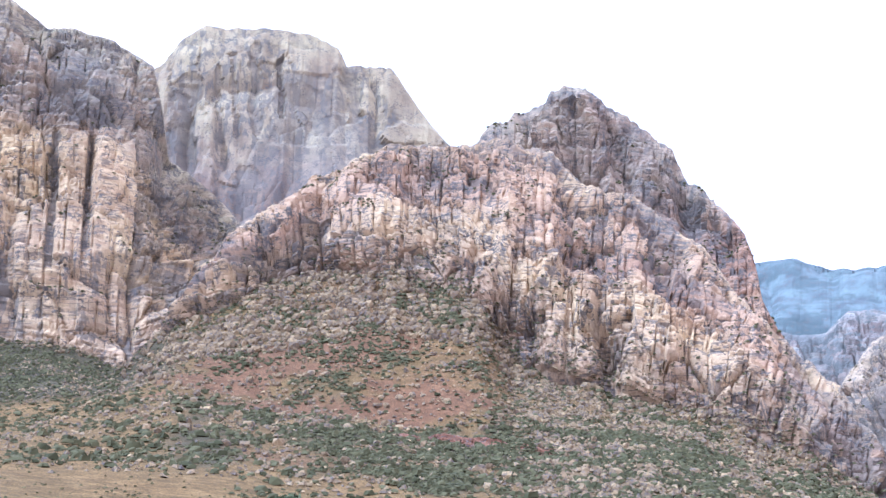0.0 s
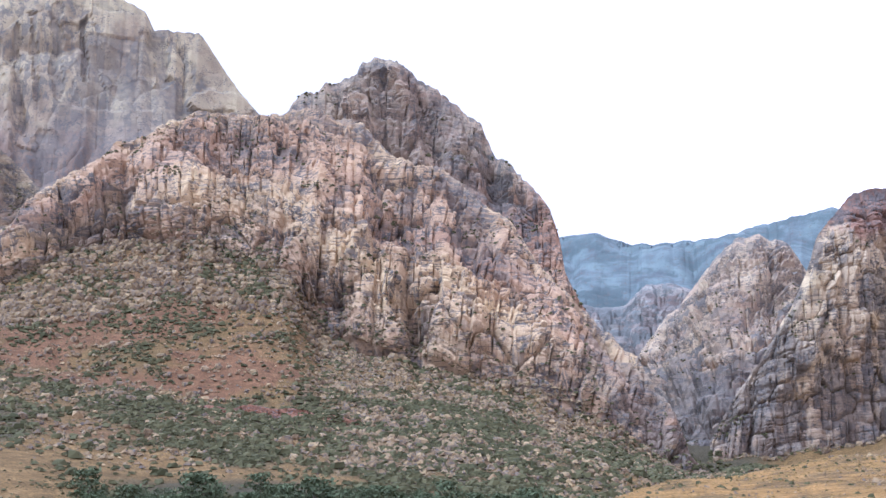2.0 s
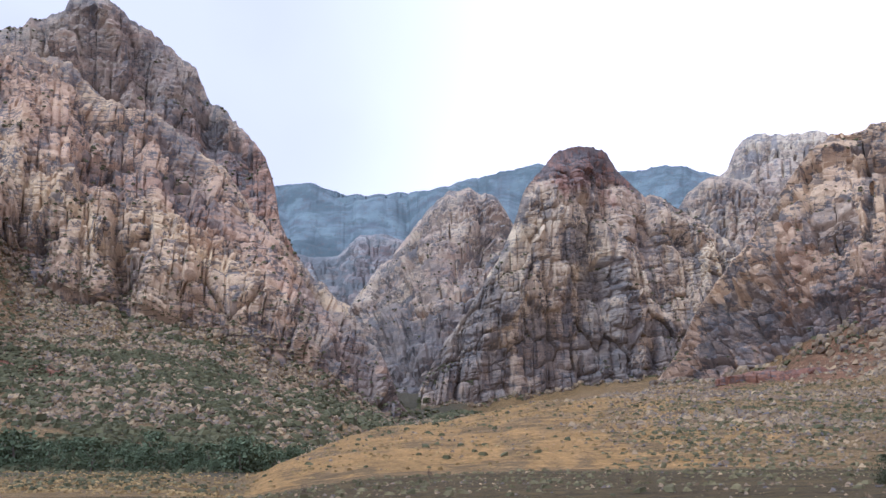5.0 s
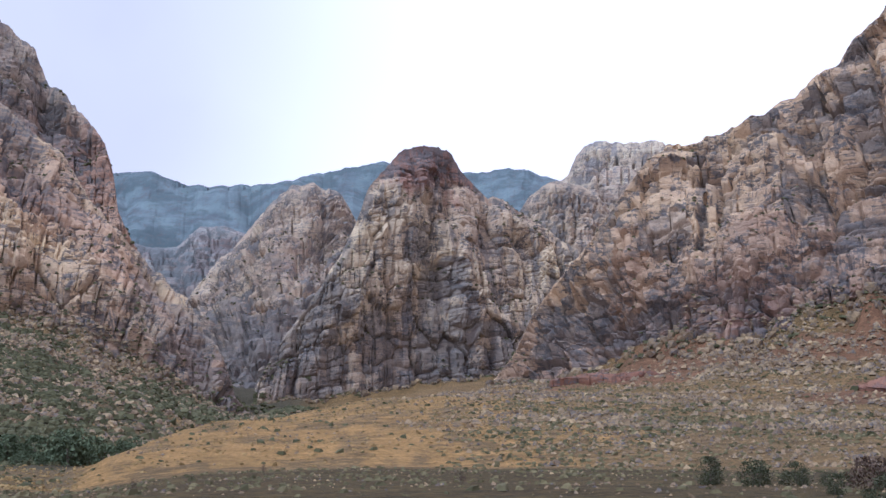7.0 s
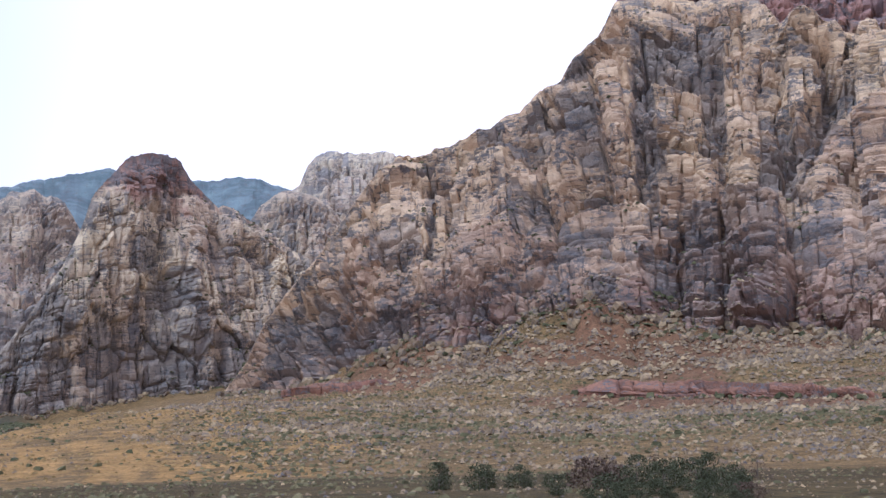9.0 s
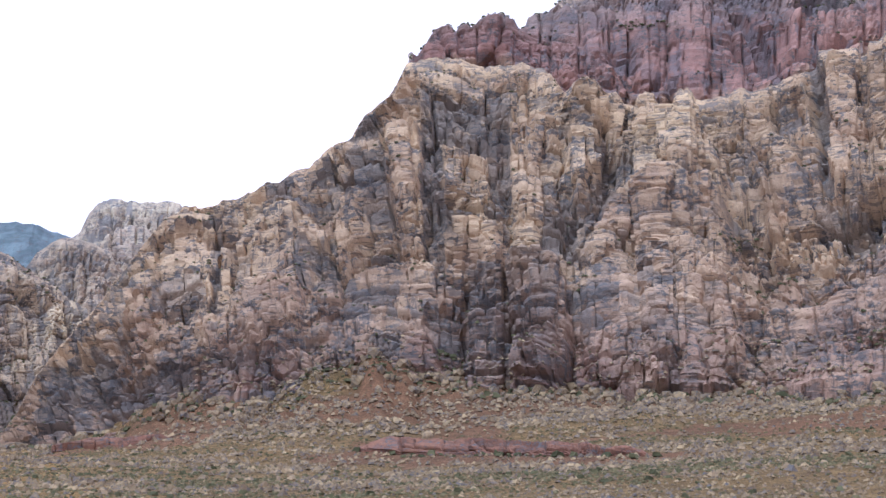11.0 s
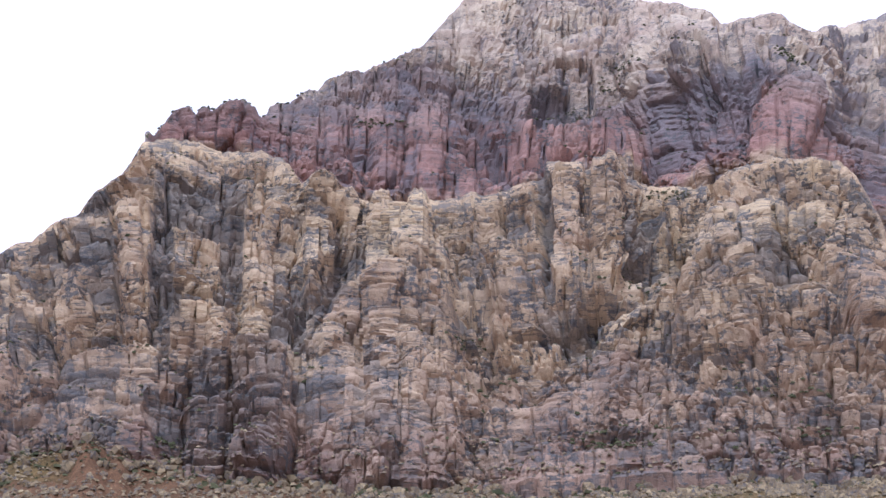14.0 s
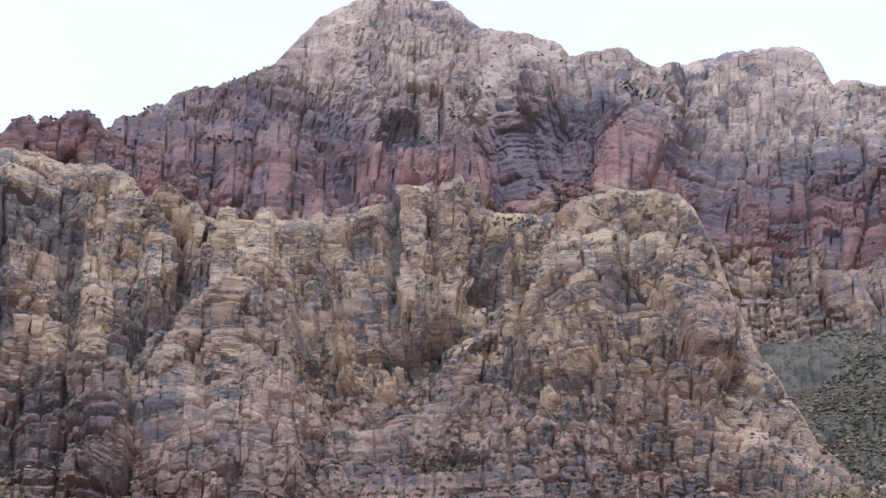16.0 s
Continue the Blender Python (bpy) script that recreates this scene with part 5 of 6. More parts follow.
LUMP, LUMP_FACES = ico()
dice = np.random.RandomState(5)


def chip_shape(k):
    """A small angular stone with a ridge."""
    r = np.random.RandomState(300 + k)
    v = np.array([(1, -0.8, 0), (1, 0.8, 0), (-1, 0.8, 0), (-1, -0.8, 0), (0.5, 0, 1.2), (-0.5, 0, 1.2)], float)
    v = v * (0.8 + 0.5 * r.rand(6, 1)) + (r.rand(6, 3) - 0.5) * 0.7 - (0, 0, 0.3)
    return 0.8 * v, np.array([(0, 1, 4), (1, 2, 5), (1, 5, 4), (2, 3, 5), (3, 0, 4), (3, 4, 5)])


def sprig_shape(k):
    """A small rounded tuft, no two sides alike."""
    r = np.random.RandomState(340 + k)
    low = np.array([(1, -1, 0), (1, 1, 0), (-1, 1, 0), (-1, -1, 0)], float)
    v = np.concatenate([low, low * (0.55, 0.55, 1) + (0, 0, 1.0)]) * (0.8 + 0.4 * r.rand(8, 1)) + (r.rand(8, 3) - 0.5) * 0.5
    v = v * (1 + 0.4 * r.rand(1, 3)) - (0, 0, 0.35)
    f = [(4, 5, 6), (4, 6, 7)]
    for i in range(4):
        j = (i + 1) % 4
        f += [(i, j, 4 + j), (i, 4 + j, 4 + i)]
    return v * 0.8, np.array(f)


def stone_shape(k):
    r = np.random.RandomState(100 + k)
    v = np.sign(LUMP) * np.abs(LUMP) ** 0.38
    return v * (0.75 + 0.5 * r.rand(12, 1)) * (1 + 0.5 * r.rand(1, 3)), LUMP_FACES


def bush_shape(k, lumps=3):
    r = np.random.RandomState(200 + k)
    vs, fs = [], []
    for i in range(lumps):
        v = LUMP * (0.6 + 0.7 * r.rand(12, 1)) * (0.75 if i else 1.0)
        off = np.array([r.rand() - 0.5, r.rand() - 0.5, 0.35 * r.rand()]) * (1.2 if i else 0)
        vs.append(v + off)
        fs.append(LUMP_FACES + 12 * i)
    return np.concatenate(vs), np.concatenate(fs)


def strewn(name, label, category, shapes, at, size, flat, sink, material):
    """Many alike small things on the land, joined: at n x 3, size n."""
    pick = dice.randint(0, len(shapes), len(at))
    verts, tris, shade, base = [], [], [], 0
    for k, (v, f) in enumerate(shapes):
        who = np.where(pick == k)[0]
        if not len(who):
            continue
        t = dice.rand(len(who)) * 6.283
        c, s = np.cos(t), np.sin(t)
        sc = size[who][:, None]
        w = np.stack([c[:, None] * v[None, :, 0] - s[:, None] * v[None, :, 1], s[:, None] * v[None, :, 0] + c[:, None] * v[None, :, 1], np.broadcast_to(v[None, :, 2], (len(who), len(v)))], -1)
        w = w * sc[..., None] * (1, 1, flat) + at[who][:, None, :] + np.stack([0 * sc, 0 * sc, sc * (flat * 0.62 - sink)], -1)
        verts.append(w.reshape(-1, 3))
        tris.append((f[None] + base + np.arange(len(who))[:, None, None] * len(v)).reshape(-1, 3))
        base += len(who) * len(v)
        shade.append(np.repeat(0.05 + 0.65 * dice.rand(len(who)) ** 1.5, len(v)))
    verts = np.concatenate(verts)
    one = np.ones(len(verts))
    me = mesh_of(name, verts, np.concatenate(tris), material, False, (("bed", one), ("tone", np.concatenate(shade)), ("coat", np.repeat(0.65, len(verts))), ("stain_shade", 0 * one)))
    return tagged(new(name, me), label, category, kind="stuff")


def stony(*where):
    return spots(*where, grows=-1)


def spots(count, b0, b1, r0, r1, seed, clump=0.0, limit=True, grows=1):
    """Random places on the land between two bearings and two distances, in front of the cliffs."""
    rs = np.random.RandomState(seed)
    b = b0 + (b1 - b0) * rs.rand(count * 4)
    r = np.sqrt(r0**2 + (r1**2 - r0**2) * rs.rand(count * 4))
    soft = 0.14 * (b1 - b0)
    ok = rs.rand(len(b)) < smooth(b0, b0 + soft, b) * smooth(b1, b1 - soft, b) * smooth(r0, r0 + 0.1 * (r1 - r0), r)
    b, r = b[ok], r[ok]
    if limit:
        ring = np.array(CLIFF, float)
        ok = r < np.interp(b, ring[:, 0], ring[:, 1]) + 5
        b, r = b[ok], r[ok]
    if clump:
        x, y = r * np.sin(np.radians(b)), r * np.cos(np.radians(b))
        ok = rs.rand(len(b)) < np.clip(0.45 + grows * clump * 2.6 * patches_of(x, y) + 0.4 * fbm(x / 70, y / 70, seed, 2), 0.09, 1)
        b, r = b[ok], r[ok]
    # little lies or grows on the bare red soil
    ok = rs.rand(len(b)) > np.where(b < 20, 0.4, 0.74) * smooth(0.35, 0.75, soils(b, r)[..., 1])
    b, r = b[ok][:count], r[ok][:count]
    return np.stack([r * np.sin(np.radians(b)), r * np.cos(np.radians(b)), land(b, r)], -1)


BUSHES = [bush_shape(k, 2) for k in range(6)]
TUFTS = [bush_shape(20 + k, 1) for k in range(6)]
STONES = [stone_shape(k) for k in range(8)]
CHIPS = [chip_shape(k) for k in range(12)]
SPRIGS = [sprig_shape(k) for k in range(10)]


def sizes(n, lo, hi, seed, power=2.0):
    return lo + (hi - lo) * np.random.RandomState(seed).rand(n) ** power


def strew_bushes(label, at, lo, hi, seed, power=2.0, material=None):
    strewn("scrub", label, "shrubs", BUSHES if lo >= 1.0 else TUFTS if hi > 2.95 else SPRIGS, at, sizes(len(at), lo, hi, seed, power), 0.75, 0.1, material or SCRUB)


def strew_stones(label, at, lo, hi, seed, power=3.0):
    strewn("rubble", label, "stones", STONES if hi > 2.45 else CHIPS, at, sizes(len(at), lo, hi, seed, power), 0.85, 0.15, STONE)


strew_bushes("dark green scrub dotted over the talus slope", spots(4200, -20, 20, 470, 1400, 1, 1.0), 0.5, 2.9, 11, 2.2)
strew_bushes("dark green brush thick on the lower talus", spots(7500, -10, 15, 450, 1000, 71, 1.2), 0.5, 1.95, 72, 1.3)
strew_bushes("dark green brush crowding the slope under the pink cliffs", spots(2600, 0, 13, 900, 1240, 85, 0.9), 0.7, 2.4, 86, 1.6)
strew_bushes("olive brush over the talus slope", spots(6000, -24, 22, 470, 1400, 51, 0.5), 0.4, 1.8, 52, 1.8)
strew_stones("grey rubble on the high talus under the pink cliffs", stony(3000, -13, 5, 1060, 1345, 61, 0.5), 0.7, 3.4, 62, 2.2)
strew_bushes("dark scrub on the high talus under the pink cliffs", spots(4200, -12, 6, 960, 1340, 63, 0.9), 0.6, 2.2, 64, 1.6)
strew_stones("pale fallen stones scattered over the talus slope", stony(12000, -22, 22, 500, 1400, 2, 0.7), 0.35, 1.9, 12, 2.6)
strew_stones("pale boulder field below the pink massif", stony(8000, 2, 22, 520, 1150, 3, 0.6), 0.4, 2.4, 13, 2.6)
strew_stones("large pale stones on the talus slope", stony(900, -16, 18, 560, 1300, 73, 0.6), 0.9, 2.6, 74, 2.5)
strew_bushes("grey-green sage over the golden flat", spots(3600, -24, 14, 215, 620, 4, 0.5), 0.15, 0.7, 14, 2.0, SAGE)
strew_bushes("dry grass tufts over the flat before the wash", spots(4200, -12, 14, 200, 400, 94, 0.4), 0.1, 0.45, 95, 1.6, STRAW)
strew_bushes("dark green brush between the wash and the golden hill", spots(1300, -24, 14, 225, 480, 83, 1.0), 0.2, 0.8, 84, 1.8)
strew_bushes("sparse dark shrubs on the golden hill", spots(520, 12, 36, 210, 800, 5), 0.25, 0.95, 15)
strew_bushes("dry grass tufts on the golden hill", spots(5200, 12, 38, 205, 860, 75, 0.7), 0.12, 0.5, 76, 1.5, STRAW)
strew_stones("small stones on the golden hill", stony(2600, 12, 36, 200, 860, 6, 0.5), 0.12, 0.6, 16)
strew_stones("pale stones along the top of the golden hill", stony(420, 22, 34, 640, 900, 36, 0.5), 0.4, 1.7, 37)
strew_bushes("low olive sage over the stony plain", spots(11000, 26, 100, 220, 900, 7, 0.6), 0.2, 0.75, 17, 1.6, SAGE)
strew_bushes("dark shrubs dotted over the stony plain", spots(2400, 26, 100, 230, 900, 57, 0.9), 0.25, 1.1, 58, 2.0)
strew_stones("pale stones over the stony plain", stony(20000, 25, 102, 300, 900, 8, 0.9), 0.3, 1.6, 18, 2.4)
strew_stones("small stones over the near plain", stony(9000, 26, 75, 195, 430, 87, 0.6), 0.1, 0.7, 88, 2.2)
strew_bushes("low olive sage over the near plain", spots(4500, 26, 75, 195, 430, 89, 0.8), 0.12, 0.6, 90, 1.8, SAGE)
strew_stones("grey rubble fans under the cream cliffs", stony(9500, 34, 98, 690, 905, 77, 0.5), 0.6, 2.4, 78, 1.8)
strew_bushes("low sage on the near terrace", spots(1500, 5, 62, 62, 175, 9, 0.6, False), 0.06, 0.34, 19, 2.0, SAGE)
strew_stones("small stones on the near terrace", stony(2200, 8, 62, 62, 175, 10, 0.5, False), 0.04, 0.2, 20)
strew_bushes("dark green thicket in the canyon mouth", spots(1800, 13.5, 23, 740, 1350, 21, 0.4), 0.8, 3.0, 22, 1.2)
strew_bushes("dark green brush on the shaded slope under the banded wall", spots(3000, -22, -12.5, 960, 1500, 23, 0.3), 0.6, 2.0, 24, 1.2)


def ledge_spots(key, count, seed, flatness=0.5):
    """Places on the flatter rock, in patches."""
    p, nz, bed = faces[key]
    rs = np.random.RandomState(seed)
    cover = fbm(p[..., 0] / 55 + p[..., 1] / 80, p[..., 2] / 30, seed, 3)
    ok = np.argwhere((nz > min(flatness, np.percentile(nz, 80))) & (bed <= 0.9 * bed.max()) & (cover > min(0.0, np.percentile(cover, 50))))
    ok = ok[rs.randint(0, len(ok), min(count, len(ok)))]
    return p[ok[:, 0], ok[:, 1]]


for key, count, lo, hi, label in (
    ("front", 1500, 0.5, 2.2, "dark green scrub on the ledges of the pink massif"),
    ("right", 2300, 0.4, 1.8, "dark green scrub on the ledges of the cream massif"),
    ("bluff_l", 900, 0.4, 1.5, "olive brush over the red bluff on the talus"),
    ("red", 600, 0.8, 2.2, "dark scrub on the ledges of the red summit"),
    ("scree", 4200, 0.5, 1.95, "dark green scrub on the high talus slope"),
    ("rear", 600, 1.0, 2.8, "dark scrub on the ledges of the grey peak"),
    ("left", 700, 0.9, 2.6, "dark scrub on the ledges of the banded wall"),
    ("tower", 800, 0.8, 2.4, "dark scrub on the ledges of the dark tower"),
    ("canyon", 600, 1.0, 2.4, "dark scrub on the canyon ridge"),
):
    strew_bushes(label, ledge_spots(key, count, 500 + len(key)), lo, hi, 600 + len(label))


def brush_spots(key, patches, each, seed):
    """Places in the green patches on a cliff: bearing, height, and their half sizes."""
    p, nz, _ = faces[key]
    b = np.degrees(np.arctan2(p[..., 0], p[..., 1]))
    rs, got = np.random.RandomState(seed), []
    for cb, cz, hb, hz in patches:
        ok = np.argwhere((np.hypot((b - cb) / hb, (p[..., 2] - cz) / hz) + 0.35 * rs.rand(*b.shape) < 1.2) & (nz > 0.12))
        if len(ok):
            ok = ok[rs.randint(0, len(ok), each)]
            got.append(p[ok[:, 0], ok[:, 1]])
    return np.concatenate(got)


RIGHT_BRUSH = [(76.37, 111, 2.2, 7), (68.9, 76, 1.95, 6), (63.53, 117, 0.98, 7), (71.43, 325, 0.98, 7), (77.42, 81, 1.46, 7), (69.82, 211, 1.46, 9), (62.78, 158, 0.98, 5), (49.67, 72, 1.22, 9)]
FRONT_BRUSH = [(-0.25, 320, 0.73, 21), (-4.19, 287, 0.98, 12), (3.12, 269, 0.98, 7), (5.17, 182, 1.22, 13), (0.5, 185, 0.98, 16), (7.2, 106, 0.73, 15), (9.41, 228, 0.49, 23), (4.49, 105, 1.46, 13), (2.51, 124, 0.98, 13), (6.14, 243, 0.61, 17)]
RED_BRUSH = [(66.43, 508, 1.46, 25), (69.44, 560, 1.46, 19), (77.3, 520, 0.98, 12), (58.29, 461, 1.46, 9)]
strew_bushes("green brush in hollows of the cream massif", brush_spots("right", RIGHT_BRUSH, 90, 951), 0.6, 1.9, 952)
strew_bushes("green brush in gullies of the pink massif", brush_spots("front", FRONT_BRUSH, 60, 953), 0.7, 1.9, 954)
strew_bushes("dark green brush in gullies of the red summit", brush_spots("red", RED_BRUSH, 90, 955), 0.9, 2.4, 956)


def foot_spots(key, count, out, seed):
    """Places along the foot of a cliff."""
    rs = np.random.RandomState(seed)
    p = faces[key][0][0]
    who = rs.randint(0, len(p), count)
    r = np.hypot(p[who, 0], p[who, 1]) + 6 - out * rs.rand(count) ** 1.5
    b = np.degrees(np.arctan2(p[who, 0], p[who, 1])) + 0.05 * rs.normal(0, 1, count)
    return np.stack([r * np.sin(np.radians(b)), r * np.cos(np.radians(b)), land(b, r)], -1)


for key, count, out, rock_name in (("front", 900, 60, "pink massif"), ("right", 1500, 40, "cream massif"), ("left", 500, 50, "banded wall"), ("tower", 500, 50, "dark tower"), ("bluff_l", 350, 22, "red talus bluff"), ("bluff_r", 60, 20, "red bluff on the plain")):
    strew_stones("fallen blocks heaped along the foot of the " + rock_name, foot_spots(key, count, out, 900 + len(key)), 0.4, 1.5 if "bluff" in key else 3.2, 910, 2.6)
    strew_bushes("dark green brush along the foot of the " + rock_name, foot_spots(key, count, out, 930 + len(key)), 0.6, 2.6, 940, 1.8)


def low_spots(key, rows, count, seed):
    """Places on the lowest ledges of a cliff, where rubble has run up against it."""
    rs = np.random.RandomState(seed)
    p = faces[key][0]
    return p[(rows * rs.rand(count) ** 1.6).astype(int), rs.randint(0, p.shape[1], count)]


strew_stones("blocks fallen on the lowest ledges of the pink massif", low_spots("front", 34, 2600, 961), 0.6, 2.4, 962, 1.8)
strew_bushes("dark brush on the lowest ledges of the pink massif", low_spots("front", 60, 800, 963), 0.6, 1.95, 964, 1.6)
strew_stones("blocks fallen on the lowest ledges of the cream massif", low_spots("right", 30, 1500, 965), 0.5, 2.0, 966, 1.8)
strew_stones("pale stones on the high talus slope", ledge_spots("scree", 6500, 77), 0.4, 2.0, 78, 2.0)


# ---- trees, shrubs and boulders one by one ----
BARK = foliage("grey_brown_bark", (0.09, 0.07, 0.05), (0.13, 0.10, 0.075))
LEAF_WASH = foliage("dark_green_leaves", (0.056, 0.068, 0.035), (0.115, 0.130, 0.066))
LEAF_JUNIPER = foliage("juniper_green_leaves", (0.034, 0.036, 0.017), (0.078, 0.078, 0.039))
LEAF_DRY = foliage("dry_reddish_twigs", (0.074, 0.049, 0.033), (0.118, 0.079, 0.054))


def tube(points, radii, sides=6):
    """A tapered bent stem."""
    vs, fs = [], []
    for k, (p, r) in enumerate(zip(points, radii)):
        for i in range(sides):
            a = 6.283 * i / sides
            vs.append((p[0] + r * math.cos(a), p[1] + r * math.sin(a), p[2]))
            if k:
                j = (i + 1) % sides
                fs.append(((k - 1) * sides + i, (k - 1) * sides + j, k * sides + j, k * sides + i))
    return np.array(vs), np.array(fs)


def leaf_cloud(rs, height, width, low, clumps, each, leaf):
    """Small leaf sprays in clumps, with gaps, over an uneven crown."""
    u = rs.rand(clumps)
    lift = low + (1 - low) * u
    reach = np.sin(np.clip(0.15 + 0.85 * u, 0, 1) * 3.0) ** 0.6 * (0.45 + 0.6 * rs.rand(clumps))
    turn = rs.rand(clumps) * 6.283
    c = np.stack([np.cos(turn) * reach * width / 2, np.sin(turn) * reach * width / 2, lift * height], -1)
    c = np.repeat(c, each, 0) + rs.normal(0, 1, (clumps * each, 3)) * (0.11 * width, 0.11 * width, 0.06 * height)
    c[:, 2] = np.clip(c[:, 2], 0.03 * height, height * 1.04)
    a, d = rs.normal(0, 1, c.shape), rs.normal(0, 1, c.shape)
    a /= np.linalg.norm(a, axis=1, keepdims=True)
    d = np.cross(a, d)
    d /= np.linalg.norm(d, axis=1, keepdims=True)
    size = leaf * (0.6 + 0.8 * rs.rand(len(c), 1))
    v = np.stack([c - size * a, c + 0.55 * size * d, c + size * a, c - 0.55 * size * d], 1).reshape(-1, 3)
    return v, np.arange(len(v)).reshape(-1, 4)


def part(name, verts, faces_of, material, parent, label=""):
    ob = new(name, mesh_of(name, verts, faces_of, material, False))
    ob.parent = parent
    return tagged(ob, label)


def plant(name, label, category, group, seed, height, width, low, clumps, each, leaf, leaf_material, limbs=3):
    rs = np.random.RandomState(seed)
    thing = tagged(new(name), label, category, group)
    lean = (rs.rand(2) - 0.5) * 0.25 * width
    top = 0.72 * height
    path = [(lean[0] * t * t, lean[1] * t * t, top * t - 0.15) for t in (0, 0.25, 0.5, 0.75, 1.0)]
    thick = 0.035 * height
    part("trunk", *tube(path, [thick * k for k in (1.25, 1.0, 0.8, 0.55, 0.25)]), BARK, thing)
    for k in range(limbs):
        t = 0.25 + 0.5 * k / limbs
        a = rs.rand() * 6.283
        p0 = np.array((lean[0] * t * t, lean[1] * t * t, top * t))
        p1 = p0 + np.array((math.cos(a) * width * 0.36, math.sin(a) * width * 0.36, 0.22 * height))
        part("limb", *tube([p0, (p0 + p1) / 2 + (0, 0, 0.04 * height), p1], [thick * 0.55, thick * 0.4, thick * 0.15], 5), BARK, thing)
    part("crown", *leaf_cloud(rs, height, width, low, clumps, each, leaf), leaf_material, thing)
    return thing


def planted(first, spots_of, seed):
    """Copies of the first plants at (bearing, distance, size)."""
    rs = np.random.RandomState(seed)
    for k, (b, r, size) in enumerate(spots_of):
        x, y = r * math.sin(radians(b)), r * math.cos(radians(b))
        z = float(land(np.array([b]), np.array([r]))[0])
        m = pose(x, y, z - 0.05, 0, 0, rs.rand() * 360) @ Matrix.Diagonal((size * (0.85 + 0.3 * rs.rand()), size * (0.85 + 0.3 * rs.rand()), size, 1))
        if k < len(first):
            first[k].matrix_basis = m
        else:
            copy_thing(first[k % len(first)], m)


rs = np.random.RandomState(44)
wash = [plant("tree", "dark green broadleaf tree beside the dry wash", "tree", "trees along the wash", 700 + k, 5.8, 6.4, 0.08, 46, 11, 0.37, LEAF_WASH) for k in range(5)]
row = []
for k in range(210):
    b = -7.5 + 22.5 * rs.rand() ** 0.75
    tall = 0.5 + 0.85 * rs.rand() ** 1.5 + 0.2 * math.exp(-((b + 1) / 4) ** 2)
    row.append((b, 385 + 60 * rs.rand() - 2.2 * max(b - 8, 0), tall))
planted(wash, row, 45)
junipers = [plant("juniper", "dark green bushy juniper on the near terrace", "tree", "junipers on the terrace", 720 + k, 2.4, 2.4, 0.04, 64, 18, 0.09, LEAF_JUNIPER, 2) for k in range(5)]
stand = [(39.55, 105, 0.9), (39.75, 107, 0.6), (41.35, 100, 0.85), (41.6, 99, 0.7), (43.1, 104, 0.75), (43.35, 102, 0.6), (44.3, 102, 0.75), (42.5, 106, 0.4), (45.0, 98, 0.7), (47.5, 92, 0.8), (48.1, 88, 0.95), (48.7, 90, 1.1), (49.2, 86, 0.9), (49.9, 88, 1.1), (50.6, 84, 1.1), (51.1, 86, 1.0), (51.6, 82, 1.0), (52.1, 80, 0.85), (52.5, 76, 0.75)]
more = np.random.RandomState(48)
for _ in range(30):
    stand.append((44.5 + 8.2 * more.rand(), 64 + 20 * more.rand(), 0.3 + 0.5 * more.rand() ** 1.5))
planted(junipers, stand, 46)
twigs = [plant("dry_shrub", "leafless grey-brown shrub on the near terrace", "shrub", "dry shrubs on the terrace", 740 + k, 1.9, 1.3, 0.1, 30, 10, 0.07, LEAF_DRY, 3) for k in range(3)]
mound = [plant("shrub", "rounded reddish-brown dry shrub among the junipers", "shrub", "brown shrubs on the terrace", 760, 2.3, 4.2, 0.05, 70, 16, 0.13, LEAF_DRY, 3)]
planted(mound, [(46.2, 88, 0.88), (46.8, 90, 0.72), (52.7, 74, 0.45)], 49)
planted(twigs, [(39.8, 140, 1.0), (46.7, 130, 0.8), (46.3, 131, 0.75), (47.1, 130, 0.8), (28.9, 96, 0.75), (30.7, 98, 0.5), (48.9, 126, 0.9), (49.3, 122, 0.8), (50.4, 118, 0.85), (52.4, 122, 0.7), (53.1, 124, 1.5), (53.6, 121, 0.8), (20.4, 142, 0.55), (15.0, 118, 0.6), (24.5, 100, 0.4), (51.0, 112, 0.8)], 47)


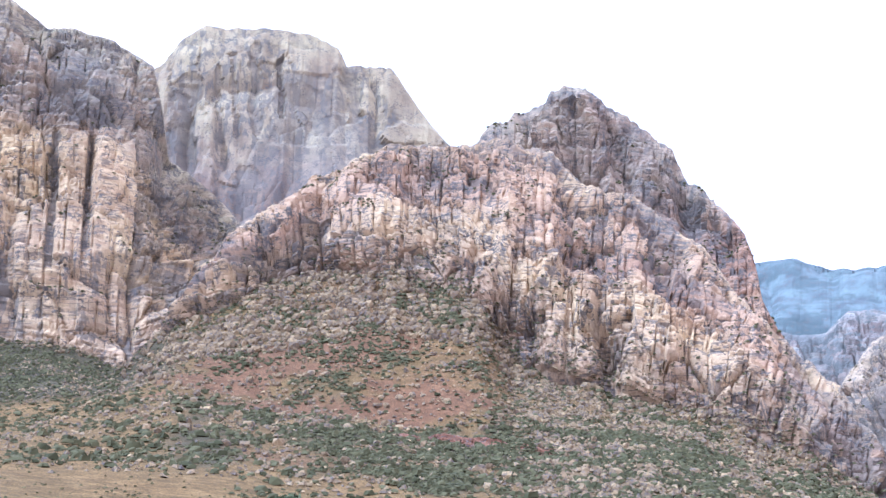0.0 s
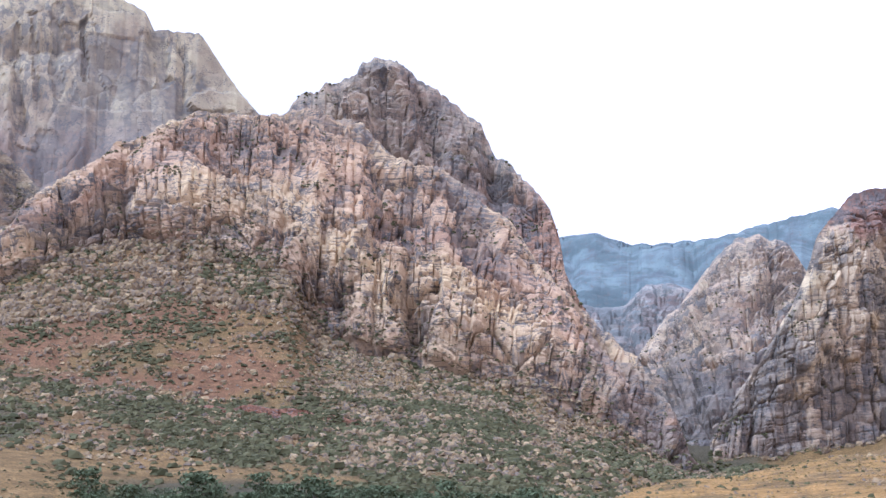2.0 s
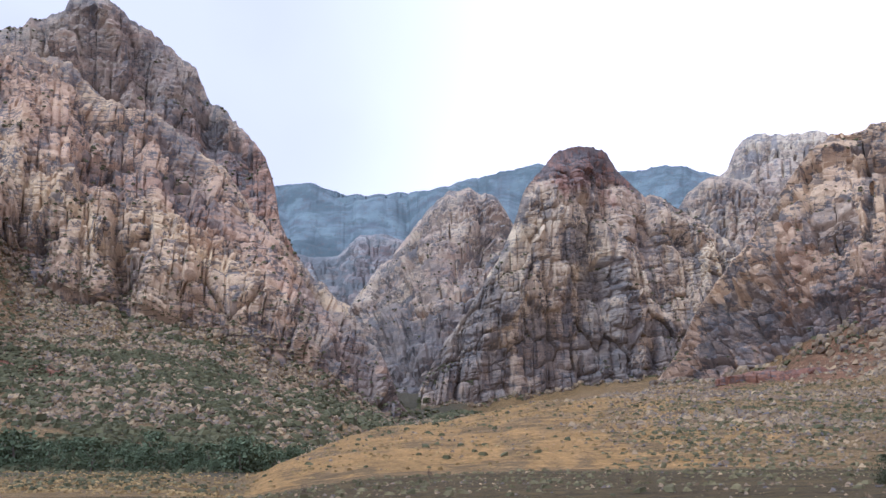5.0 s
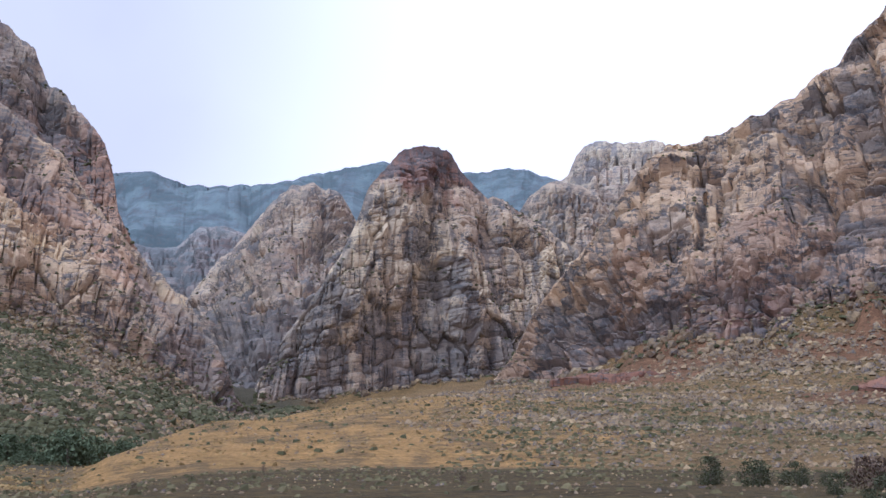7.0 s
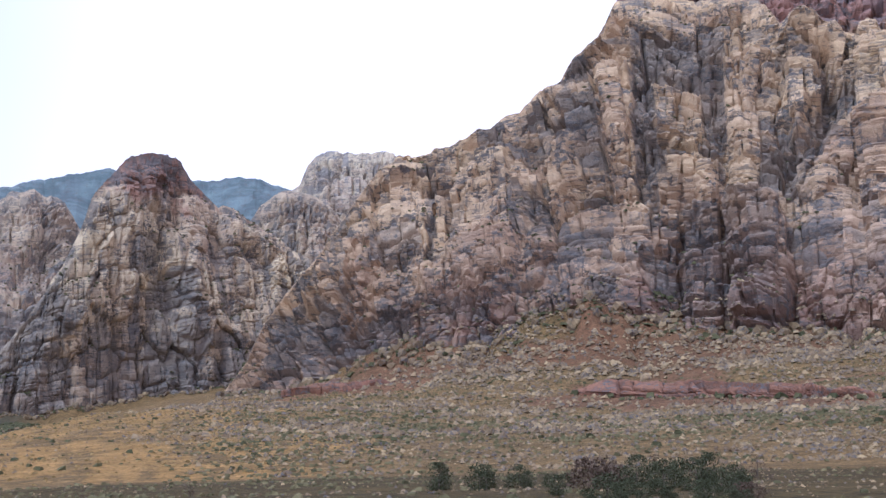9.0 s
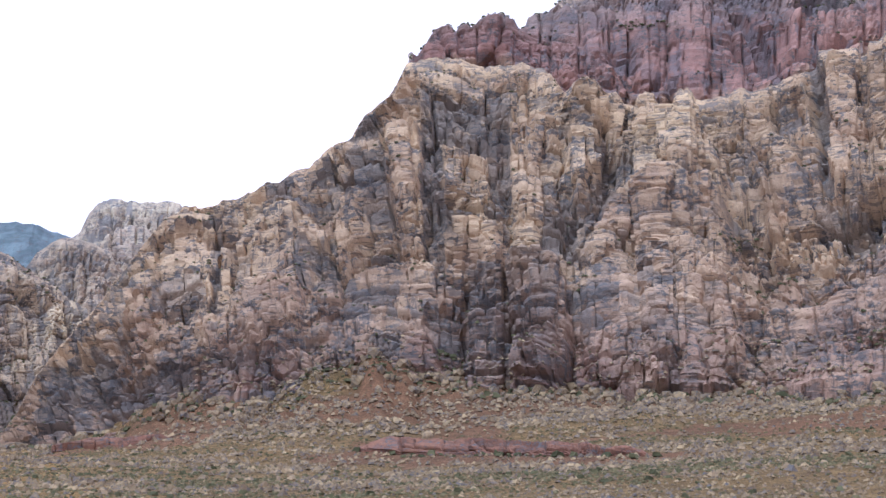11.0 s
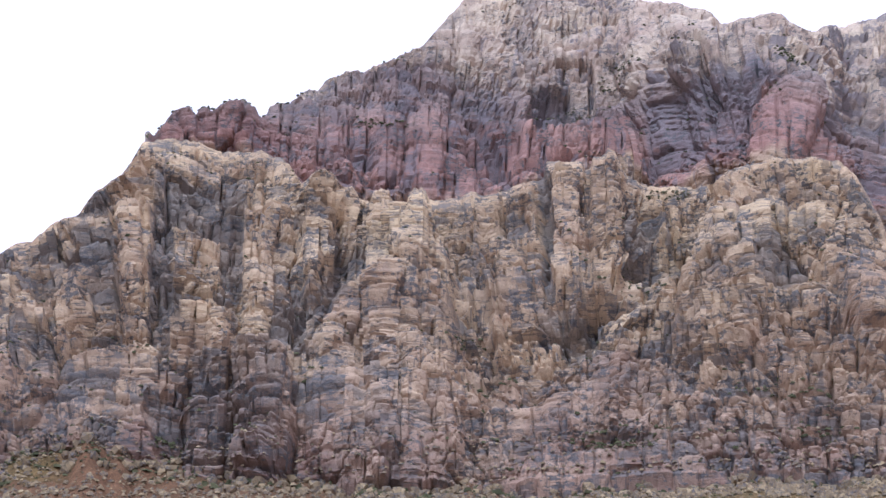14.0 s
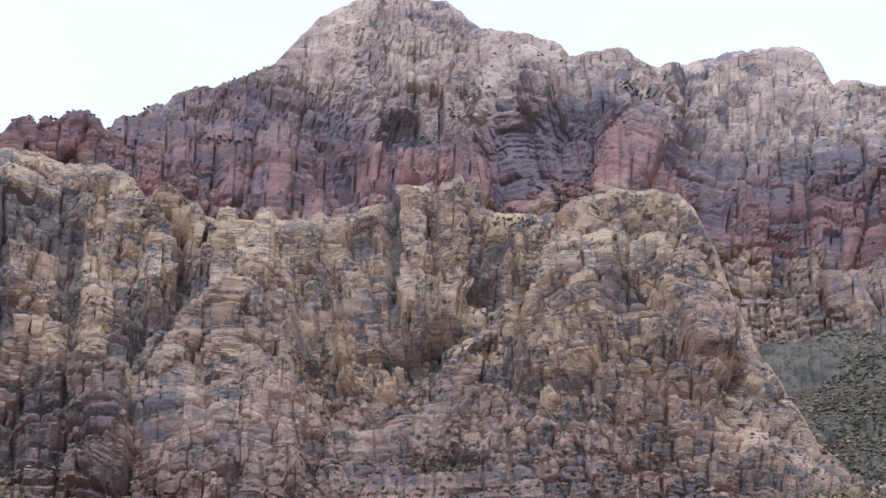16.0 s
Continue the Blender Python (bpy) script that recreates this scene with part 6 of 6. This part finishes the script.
def boulder_mesh(k):
    r = np.random.RandomState(800 + k)
    bm = bmesh.new()
    bmesh.ops.create_icosphere(bm, subdivisions=2, radius=1.0)
    stretch = 0.75 + 0.5 * r.rand(3)
    cut = [Vector(r.normal(0, 1, 3)).normalized() for _ in range(7)]
    for v in bm.verts:
        c = Vector([math.copysign(abs(x) ** 0.55, x) for x in v.co])
        for d in cut:
            over = c.dot(d) - 0.86
            if over > 0:
                c -= d * over
        c += 0.06 * noise.noise_vector(c * 2.3 + Vector((k, 0, 0)))
        v.co = Vector((c.x * stretch[0], c.y * stretch[1], c.z * stretch[2] * 0.8))
    me = bpy.data.meshes.new("boulder")
    bm.to_mesh(me)
    bm.free()
    me.materials.append(STONE)
    for key, value in (("bed", 1.0), ("tone", 0.3 + 0.09 * k), ("coat", 0.65), ("stain_shade", -0.3)):
        me.attributes.new(key, "FLOAT", "POINT").data.foreach_set("value", np.full(len(me.vertices), value, np.float32))
    return me


BOULDERS = [boulder_mesh(k) for k in range(7)]
# bearing, distance, half size of the largest blocks
BLOCKS = [(7.6, 690, 4.0), (8.7, 690, 3.2), (9.2, 700, 2.2), (12.2, 780, 3.0), (9.8, 770, 3.2), (10.2, 765, 2.4), (14.0, 640, 2.2), (11.3, 720, 2.0), (-13.0, 1080, 5.0), (-1.8, 930, 3.4), (48.6, 690, 3.2), (52.2, 700, 2.6), (49.5, 860, 4.2), (52.0, 862, 3.8), (46.8, 850, 3.0)]
rb = np.random.RandomState(61)
for lo, hi, r0, r1, count, s0, s1 in ((6, 18, 620, 1120, 60, 1.4, 3.4), (-16, 6, 640, 1240, 40, 1.3, 3.2), (40, 56, 700, 880, 50, 1.0, 2.8), (56, 90, 640, 840, 40, 0.9, 2.4), (24, 36, 560, 880, 20, 0.6, 1.4)):
    for _ in range(count):
        BLOCKS.append((lo + (hi - lo) * rb.rand(), r0 + (r1 - r0) * rb.rand(), s0 + (s1 - s0) * rb.rand() ** 2))
for k, (b, r, size) in enumerate(BLOCKS):
    x, y = r * math.sin(radians(b)), r * math.cos(radians(b))
    z = float(land(np.array([b]), np.array([r]))[0])
    ob = tagged(new("boulder", BOULDERS[k % 7]), "pale angular sandstone boulder lying on the slope", "boulder", "boulders on the slopes")
    ob.matrix_basis = pose(x, y, z + 0.3 * size, 20 * rb.rand() - 10, 20 * rb.rand() - 10, 360 * rb.rand()) @ Matrix.Diagonal((size, size, size, 1))

strew_bushes("dark green thicket under the wash trees", spots(1600, -8, 15, 385, 450, 91), 0.5, 1.5, 92, 1.3)
